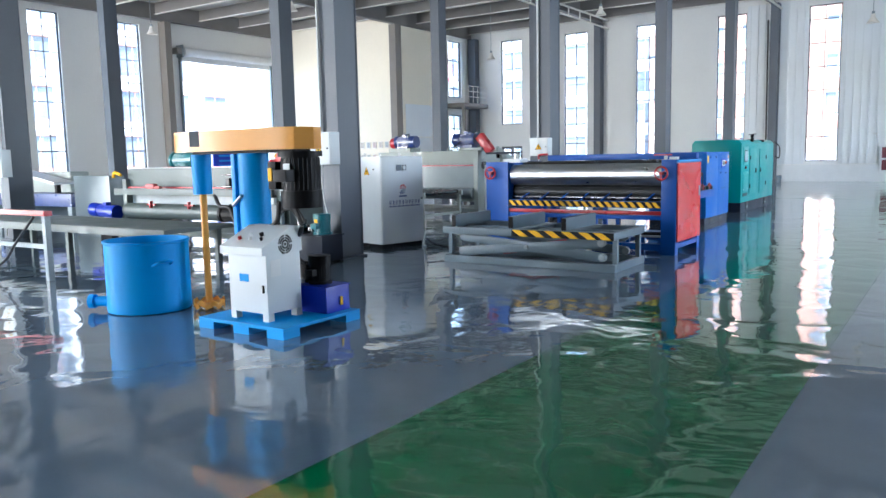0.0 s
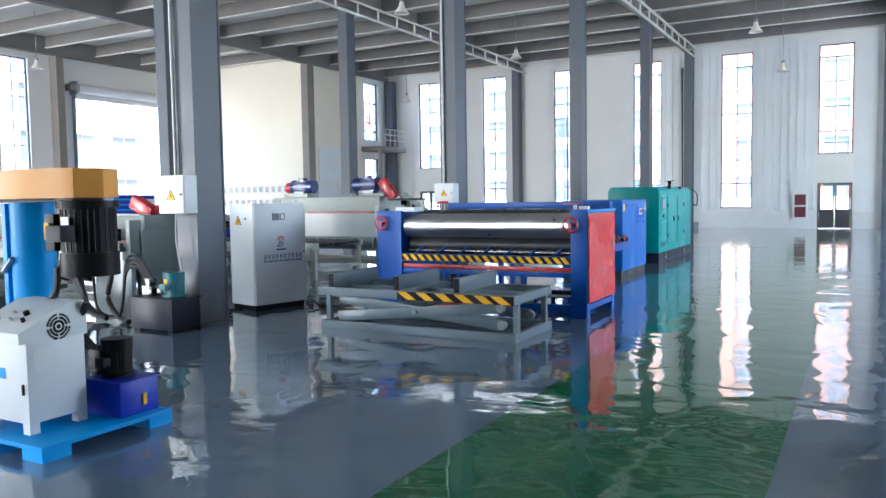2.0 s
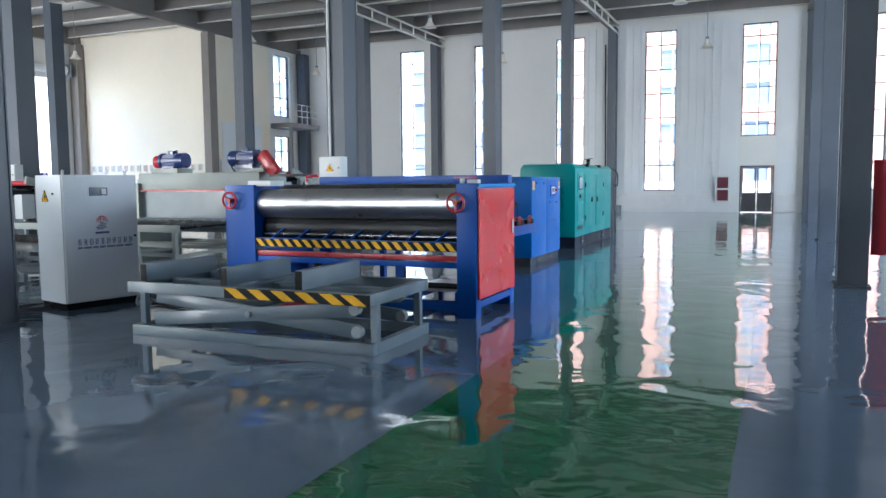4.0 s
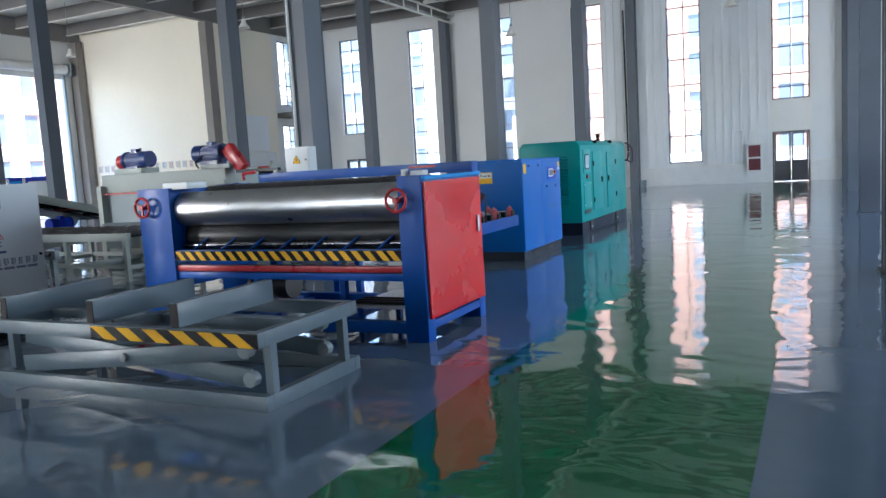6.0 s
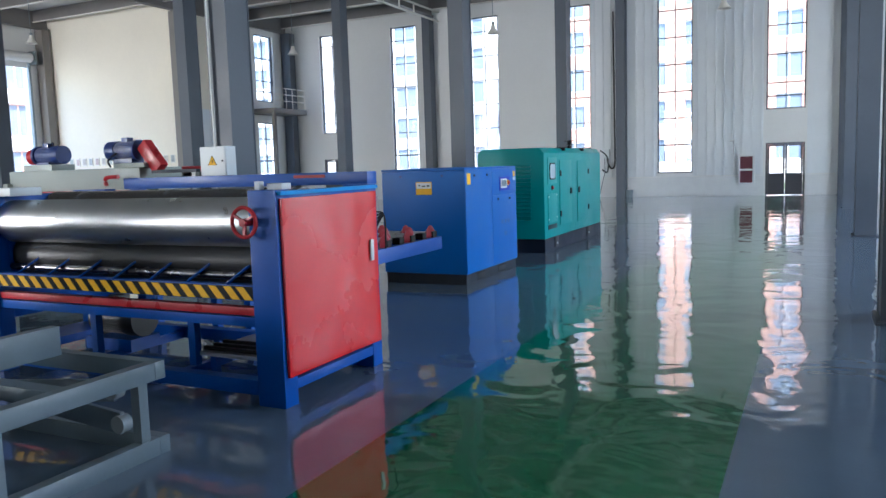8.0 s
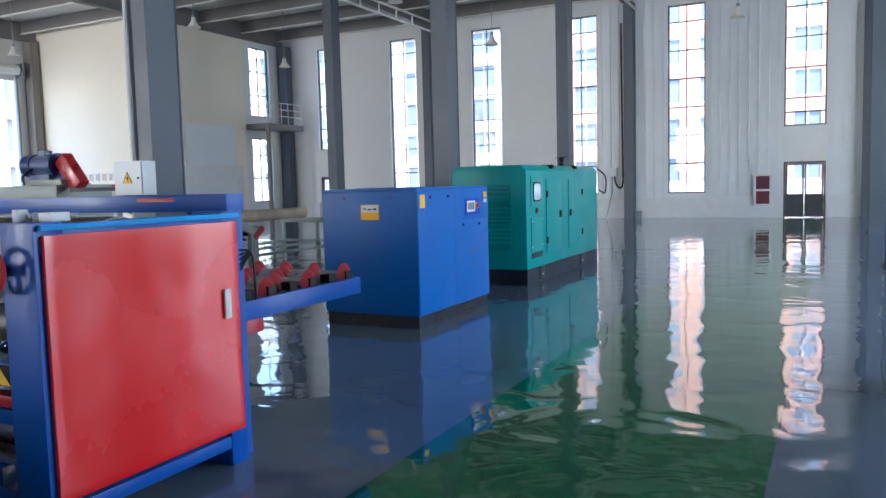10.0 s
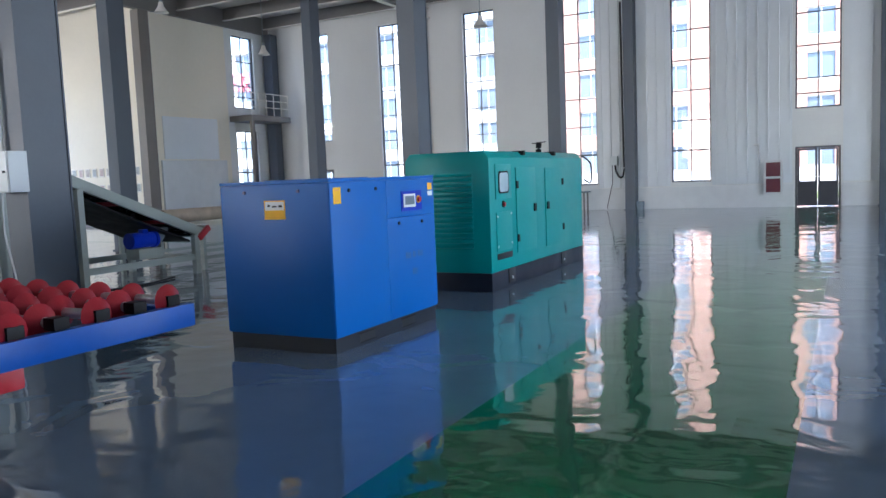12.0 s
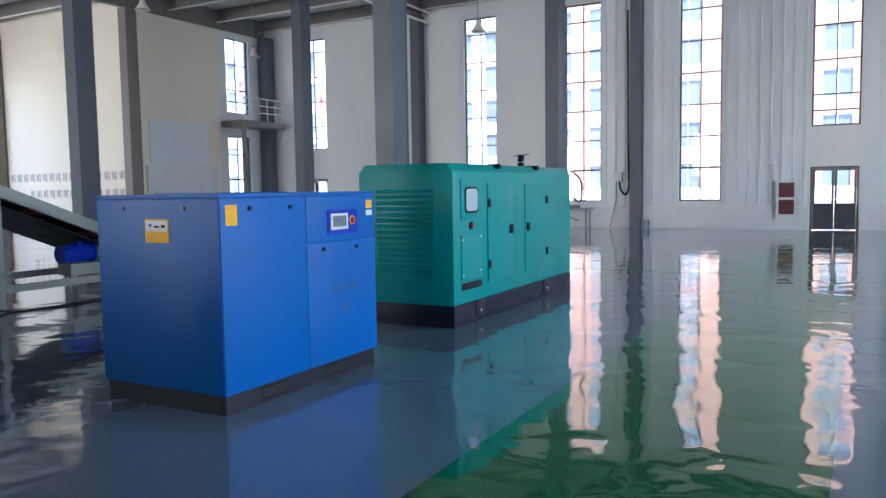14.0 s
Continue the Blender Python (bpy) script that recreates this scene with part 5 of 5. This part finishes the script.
# ---- generator ----
def generator():
    o = base("diesel_generator", "teal silent diesel generator canopy on black base", "generator")
    x0, x1, y0, y1, h = -5.36, -4.15, 19.3, 23.05, 1.79
    part("base_frame", B(x0, y0, 0, x1, y1, 0.24, bevel=0.006), M_SLATE, o, "black steel base frame")
    bm = bm_poly(bmesh.new(), [(x0, y0, 0.241), (x1, y0, 0.241), (x1, y0, h - 0.09), (x1 - 0.08, y0, h), (x0 + 0.08, y0, h), (x0, y0, h - 0.09)], (0, y1 - y0, 0))
    bmesh.ops.bevel(bm, geom=[e for e in bm.edges if e.calc_length() > 0.05], offset=0.012, segments=2, profile=0.5, affect="EDGES")
    part("canopy", bm, M_TEAL, o)
    def door(a, b, lo, hi, nm="door"):
        return part(nm, B(x1 + 0.0005, a, lo, x1 + 0.012, b, hi, bevel=0.003), M_TEAL, o)
    w = door(19.47, 19.98, 1.17, 1.62, "access_panel")
    bm = B(x1 + 0.0125, 19.55, 1.24, x1 + 0.02, 19.88, 1.53, bevel=0.0)
    bmesh.ops.bevel(bm, geom=[e for e in bm.edges if abs(e.verts[0].co.x - e.verts[1].co.x) > 0.005], offset=0.06, segments=4, profile=0.5, affect="EDGES")
    part("window_seal", bm, M_BLACK, w)
    bm = B(x1 + 0.0202, 19.575, 1.262, x1 + 0.024, 19.855, 1.508)
    bmesh.ops.bevel(bm, geom=[e for e in bm.edges if abs(e.verts[0].co.x - e.verts[1].co.x) > 0.003], offset=0.05, segments=4, profile=0.5, affect="EDGES")
    part("window_pane", bm, M_CLEAR, w, "rounded pale window pane")
    s = part("stop_button", cyl((x1 + 0.0, 19.72, 1.1), (x1 + 0.03, 19.72, 1.1), 0.028, seg=16), M_REDP, o)
    part("button_ring", cyl((x1, 19.72, 1.1), (x1 + 0.008, 19.72, 1.1), 0.045, seg=18), M_BLACK, s)
    door(19.47, 19.98, 0.5, 1.0, "access_panel")
    for y, z in ((19.5, 0.95), (19.95, 0.97), (19.5, 0.56), (19.95, 0.58)):
        part("screw", cyl((x1 + 0.012, y, z), (x1 + 0.018, y, z), 0.014, seg=10), M_PALE, o)
    # No opening is cut; a black plate paints the slot's inner shade.
    part("air_slot", B(x1 + 0.0005, 19.48, 0.39, x1 + 0.008, 19.97, 0.47, bevel=0.002), M_RUBBER_RECESS, o)
    d1, d2 = door(20.15, 20.88, 0.42, 1.57), door(21.28, 22.06, 0.40, 1.56)
    for d, y, z in ((d1, 20.18, 1.34), (d1, 20.18, 0.62), (d2, 22.04, 1.34), (d2, 22.04, 0.64)):
        part("hinge", BS((x1 + 0.0125, y - 0.035, z - 0.05, x1 + 0.025, y + 0.035, z + 0.05), bevel=0.004), M_BLACK, d)
    for d, y in ((d1, 20.82), (d2, 21.36)):
        part("handle", BS((x1 + 0.0125, y - 0.045, 0.95, x1 + 0.03, y + 0.045, 1.06), bevel=0.006), M_BLACK, d)
    for y in (19.82, 21.93):
        part("lifting_pocket", B(x1 - 0.01, y, 0.05, x1 + 0.012, y + 0.22, 0.24, bevel=0.004), M_RUBBER_RECESS, o)
        part("bolt", cyl((x1 + 0.01, y + 0.11, 0.12), (x1 + 0.024, y + 0.11, 0.12), 0.018, seg=10), M_PALE, o)
    for y in (20.5, 21.75):
        part("roof_strap", B(x1 - 0.16, y - 0.04, h - 0.05, x1 + 0.006, y + 0.04, h + 0.012, bevel=0.01), M_BLACK, o)
    for k in range(15):
        z = 0.56 + k * 0.065
        bm = bm_poly(bmesh.new(), [(x0 + 0.24, y0 - 0.0005, z), (x0 + 0.24, y0 - 0.03, z + 0.006), (x0 + 0.24, y0 - 0.0005, z + 0.042)], (0.73, 0, 0))
        part("louvre", bm, M_TEAL, o)
    ex = part("exhaust_pipe", tube([(-4.5, 22.0, h), (-4.5, 22.0, h + 0.1), (-4.5, 22.02, h + 0.16)], 0.045, 12), M_BLACK, o)
    bm = bmesh.new()
    bm_bar(bm, (-4.56, 21.95, h + 0.16), (-4.44, 22.1, h + 0.18), 0.1, 0.012)
    part("rain_flap", bm, M_BLACK, ex)
    part("cable", tube([(x1 + 0.02, 23.0, 1.75), (x1 + 0.15, 23.1, 1.6), (x1 + 0.14, 23.12, 1.3), (x1 + 0.03, 23.1, 1.35)], 0.015), M_CABLE, o)


generator()


# ---- fittings on the walls and under the roof ----
def bell_lamp(x, y, z):
    o = base("pendant_lamp", "pale metal bell pendant lamp hung on a rod", "lamp", "hall pendant lamps", pose(x, y, z))
    bm = bmesh.new()
    prof = [(0.05, 0.34), (0.07, 0.30), (0.085, 0.2), (0.13, 0.13), (0.2, 0.03), (0.23, 0.0), (0.222, 0.0), (0.19, 0.035), (0.12, 0.125), (0.07, 0.19)]
    n = 28
    rs = [[bm.verts.new((r * math.cos(6.2832 * k / n), r * math.sin(6.2832 * k / n), zz)) for k in range(n)] for r, zz in prof]
    for a, b in zip(rs, rs[1:]):
        for k in range(n):
            bm.faces.new((a[k], a[(k + 1) % n], b[(k + 1) % n], b[k]))
    part("shade", bm, M_FLANGE, o)
    part("cap", cyl((0, 0, 0.3), (0, 0, 0.42), 0.055, seg=18), M_GREY, o)
    part("rod", cyl((0, 0, 0.42), (0, 0, ZC - 0.02 - z), 0.012, seg=8), M_GREY, o)
    return o


lamp = bell_lamp(-2.76, 33.4, 6.2)
LAMPS = [(-10.6, 33.3, 6.2), (-19.2, 33.0, 6.2), (-11.75, 28.8, 6.9), (-3.2, 28.8, 6.9), (-19.1, 28.2, 6.9), (-11.7, 20.4, 6.9), (-3.3, 20.4, 6.9), (-20.2, 20.4, 6.9), (-28.4, 20.4, 6.9),
         (-28.4, 28.2, 6.9), (-3.3, 12.4, 6.9), (-11.7, 12.4, 6.9), (-20.2, 12.4, 6.9), (-28.4, 12.4, 6.9)]
for x, y, z in LAMPS:
    bell_lamp(x, y, z)


def hydrant_box():
    o = base("fire_hydrant_cabinet", "white-framed dark red fire hydrant cabinet on the wall", "fire cabinet")
    x0, x1, y = -2.78, -2.18, 39.36
    part("frame", BS((x0, y - 0.24, 0.44, x0 + 0.07, y - 0.1, 1.6), (x1 - 0.07, y - 0.24, 0.44, x1, y - 0.1, 1.6), (x0 + 0.071, y - 0.24, 1.53, x1 - 0.071, y - 0.1, 1.6), (x0 + 0.071, y - 0.24, 0.44, x1 - 0.071, y - 0.1, 0.51), (x0 + 0.071, y - 0.24, 0.98, x1 - 0.071, y - 0.1, 1.05), bevel=0.004), M_WHITE, o)
    for a, b in ((0.512, 0.978), (1.052, 1.528)):
        part("door_pane", B(x0 + 0.072, y - 0.225, a, x1 - 0.072, y - 0.12, b), M_PANE, o, "dark red glazed pane")
    part("pipe", bm_cyl(cyl((-2.95, 39.3, 1.0), (-2.95, 39.3, 2.2), 0.02), (-2.95, 39.3, 2.15), (-3.1, 39.3, 2.15), 0.03), M_WHITE, o)


M_PANE = mat("dark_red_pane", (0.16, 0.05, 0.06), 0.15, vary=0.15, scale=4)
hydrant_box()


def wall_socket():
    o = base("power_box", "small white power box with hanging black cable", "power box")
    part("body", B(-8.14, 39.2, 1.66, -7.86, 39.36, 2.0, bevel=0.01), M_PALE, o)
    part("cable", tube([(-7.95, 39.22, 1.66), (-7.9, 39.2, 1.4), (-7.75, 39.2, 1.2), (-7.62, 39.2, 1.4), (-7.62, 39.2, 2.4), (-7.66, 39.2, 7.6)], 0.035), M_CABLE, o)
    part("cable", tube([(-8.05, 39.22, 1.66), (-8.05, 39.2, 1.0), (-8.1, 39.18, 0.8), (-8.25, 39.1, 0.05)], 0.012), M_CABLE, o)


wall_socket()


def work_bench():
    o = base("work_bench", "small steel work bench below the window", "bench")
    part("top", B(-10.4, 38.5, 0.68, -8.85, 39.1, 0.73, bevel=0.005), M_GREY, o)
    for x in (-10.3, -9.0):
        for y in (38.55, 39.0):
            part("leg", B(x, y, 0, x + 0.05, y + 0.05, 0.679), M_BEAM, o)
    bm = bmesh.new()
    bm_bar(bm, (-9.25, 38.58, 0.28), (-10.2, 38.58, 0.66), 0.04, 0.04)
    part("brace", bm, M_BEAM, o)


work_bench()
tagged(obj("tool_case", B(-9.9, 38.7, 0.731, -9.3, 38.95, 0.84, bevel=0.02), M_BEAM), "dark tool case lying on the bench", "case")
bm = bmesh.new()
bm_cyl(bm, (-6.95, 38.9, 0), (-6.95, 38.9, 0.3), 0.12, 0.14, 24)
tagged(obj("metal_bin", bm, M_GREY), "small grey metal bin at the column", "bin")


def wall_display():
    """Rows of small framed sheets on the cream wall."""
    for z in (2.02, 1.35):
        for k in range(18):
            x = -31.9 + k * 0.42
            if z < 1.5 and k < 3:
                continue
            o = base("framed_sheet", "small framed certificate sheet on the cream wall", "picture", "framed sheets")
            part("frame", B(x, 31.965, z, x + 0.27, 31.995, z + 0.36), M_FLANGE, o)
            part("sheet", B(x + 0.05, 31.958, z + 0.05, x + 0.24, 31.9645, z + 0.33), M_SHEETS[k % 3], o)


M_SHEETS = [mat("printed_sheet", c, 0.5, vary=0.35, scale=12) for c in ((0.5, 0.45, 0.4), (0.42, 0.45, 0.44), (0.55, 0.42, 0.38))]
wall_display()

# cladding boards and landing at the inner corner
tagged(obj("grey_wall_board", B(XM + 0.003, 32.7, 2.62, XM + 0.04, 35.7, 4.33, bevel=0.004), M_SHEET), "large pale grey board on the cream wall", "board", kind="structure")
tagged(obj("white_wall_board", B(XM + 0.003, 32.5, 0.2, XM + 0.09, 36.1, 2.58, bevel=0.006), M_WHITE), "white panel partition against the wall", "board", kind="structure")
struct("wall_corner", B(XM + 0.001, YM + 0.25, 0, XM + 0.003, 36.45, 8.34), M_CREAM, "cream facing of the inner side wall")


def landing():
    o = base("landing", "dark steel landing with thin pale guard rail", "landing", kind="structure")
    part("deck", B(XM + 0.02, 36.5, 4.25, XM + 1.3, 39.1, 4.5, bevel=0.01), M_BEAM, o)
    part("post", B(XM + 1.1, 36.55, 0, XM + 1.25, 36.7, 4.249), M_BEAM, o)
    for z in (4.85, 5.15, 5.45):
        part("rail", tube([(XM + 1.25, 36.55, z), (XM + 1.25, 37.8, z), (XM + 1.25, 39.0, z)], 0.022), M_FLANGE, o)
    for k in range(6):
        y = 36.55 + k * 0.49
        part("baluster", cyl((XM + 1.25, y, 4.5), (XM + 1.25, y, 5.45), 0.018, seg=10), M_FLANGE, o)


landing()


def roller_door():
    o = base("roller_door", "rolled-up white roller door above the open gateway", "roller door", kind="structure")
    part("housing", cyl((XL + 0.3, 25.0, 7.0), (XL + 0.3, 31.0, 7.0), 0.22, seg=28), M_WHITE, o)
    part("curtain_edge", B(XL + 0.06, 25.05, 6.55, XL + 0.12, 30.95, 6.8), M_WHITE, o)
    for y in (24.9, 31.0):
        part("guide_rail", B(XL + 0.004, y, 0, XL + 0.14, y + 0.1, 6.9), M_GREY, o)
    part("drive", B(XL + 0.1, 24.5, 6.85, XL + 0.5, 24.78, 7.15, bevel=0.02), M_BEAM, o)
    for z in (6.65,):
        part("end_bracket", BS((XL + 0.004, 24.8, 6.7, XL + 0.5, 24.88, 7.3), (XL + 0.004, 31.12, 6.7, XL + 0.5, 31.2, 7.3)), M_GREY, o)


roller_door()


def red_board():
    o = base("red_notice_board", "red notice board standing beside the column", "board")
    part("panel", B(0.92, 15.0, 0.41, 2.4, 15.06, 1.68, bevel=0.006), M_REDP, o)
    for x in (1.3, 2.25):
        part("leg", B(x, 15.0, 0, x + 0.05, 15.06, 0.409), M_BEAM, o)


red_board()


def info_screen():
    o = base("display_board", "blue and white printed display board near the gateway", "board")
    part("panel", B(-31.0, 25.4, 0.6, -30.9, 28.6, 2.0, bevel=0.01), M_DEEP, o)
    part("print", B(-30.899, 27.4, 1.0, -30.893, 28.3, 1.8), M_PALE, o)
    part("print", BS(*[(-30.899, 25.7, 1.0 + 0.25 * k, -30.893, 27.1 - 0.2 * (k % 3), 1.08 + 0.25 * k) for k in range(4)]), M_SKY, o)
    for y in (25.6, 28.3):
        part("leg", B(-31.0, y, 0, -30.92, y + 0.08, 0.6), M_GREY, o)


info_screen()

# ---- outside ----
M_GROUND = mat("outside_ground", (0.30, 0.30, 0.27), 0.9, vary=0.2, scale=0.2)
M_GRASS = mat("grass", (0.10, 0.16, 0.04), 0.9, vary=0.3, scale=2)
M_BRICK = mat("orange_brick", (0.46, 0.27, 0.21), 0.85, vary=0.12, scale=0.8)
M_CONC = mat("pale_render", (0.62, 0.61, 0.58), 0.85, vary=0.08, scale=0.4)
M_PANEW = mat("building_glass", (0.17, 0.21, 0.26), 0.12, vary=0.3, scale=0.4)
gb = bmesh.new()
S = 1500.0
for a in ((-S, -S, XL - WT, S), (XR + WT, -S, S, S), (XL - WT, -S, XR + WT, YB - WT), (XL - WT, YF + WT, XR + WT, S), ):
    vs = [gb.verts.new((a[0], a[1], -0.06)), gb.verts.new((a[2], a[1], -0.06)), gb.verts.new((a[2], a[3], -0.06)), gb.verts.new((a[0], a[3], -0.06))]
    gb.faces.new(vs)
struct("ground", gb, M_GROUND, "pale concrete yard around the hall", "ground")
struct("lawn", B(-12.0, 47.0, -0.2, 14.0, 54.0, 0.0), M_GRASS, "sunlit strip of lawn in the yard", "lawn")


def block(name, label, m, width, height, depth, cols, rows, material, sill):
    """A building whose front is the plane y = 0 of the pose m, seen from -y."""
    o = base(name, label, "building", "", m)
    part("wall", B(0, 0.25, -0.1, width, depth, height), material, o)
    cw, rh = width / cols, height / rows
    part("roof", B(-0.4, -0.2, height, width + 0.4, depth + 0.3, height + 0.5), M_CONC, o)
    for r in range(rows):
        z0, z1 = r * rh, (r + 1) * rh
        part("floor_band", B(0, 0.0, z0 - 0.05, width, 0.249, z0 + 1.15), material if r else sill, o)
        for c in range(cols + 1):
            part("pier", B(c * cw - 0.85, 0.02, z0 + 1.151, c * cw + 0.85, 0.249, z1 - 0.051), material, o)
        for c in range(cols):
            xa, xb, xm = c * cw + 0.86, (c + 1) * cw - 0.86, c * cw + cw / 2
            w = part("window", BS((xa, 0.12, z0 + 1.16, xb, 0.2, z0 + 1.26), (xa, 0.12, z1 - 0.16, xb, 0.2, z1 - 0.06), (xm - 0.05, 0.12, z0 + 1.261, xm + 0.05, 0.2, z1 - 0.161)), sill, o)
            part("pane", B(xa, 0.21, z0 + 1.16, xb, 0.24, z1 - 0.06), M_PANEW, w)
    return o


block("apartment_building", "orange brick apartment block with white window bands", pose(-26, 78, 0), 44, 27, 14, 12, 8, M_BRICK, M_CONC)
block("office_building", "pale office block with blue glazed bays", pose(-84, 92, 0), 54, 19, 14, 12, 5, M_CONC, M_CONC)
block("workshop_building", "white rendered workshop across the yard", pose(-62, 18, 0, 0, 0, 90), 36, 16, 12, 8, 4, M_CONC, M_BRICK)


def roof_sign():
    """Red block letters on the front of the office block."""
    o = base("building_sign", "red block letters on the pale office building", "sign")
    # Red paled in the colour to stand for glare washing it out.
    M_SIGN = mat("washed_out_red_sign", (0.72, 0.22, 0.27), 0.5)
    y, h, w, t = 91.9, 2.4, 1.5, 0.38

    def letter(x, z, boxes, slants=()):
        bm = bmesh.new()
        for a, b, c, d in boxes:
            bm_box(bm, x + a, y - 0.25, z + b, x + c, y + 0.1, z + d)
        for p, q in slants:
            bm_bar(bm, (x + p[0], y - 0.08, z + p[1]), (x + q[0], y - 0.08, z + q[1]), t, 0.3)
        part("letter", bm, M_SIGN, o)
    letter(-75.1, 14.2, [(0, 0, t, h), (t, 0, w, t), (t, h / 2 - t / 2, w * 0.9, h / 2 + t / 2), (t, h - t, w, h)])
    letter(-73.1, 14.0, [(0, 0, t, h), (t, h - t, w, h), (w - t, h / 2, w, h - t), (t, h / 2 - t / 2, w, h / 2)], [((t, h / 2), (w - 0.1, 0.0))])
    letter(-61.6, 12.0, [(0, 0, t, h), (w - t, 0, w, h)], [((0.2, h), (w - 0.2, 0.0))])


roof_sign()
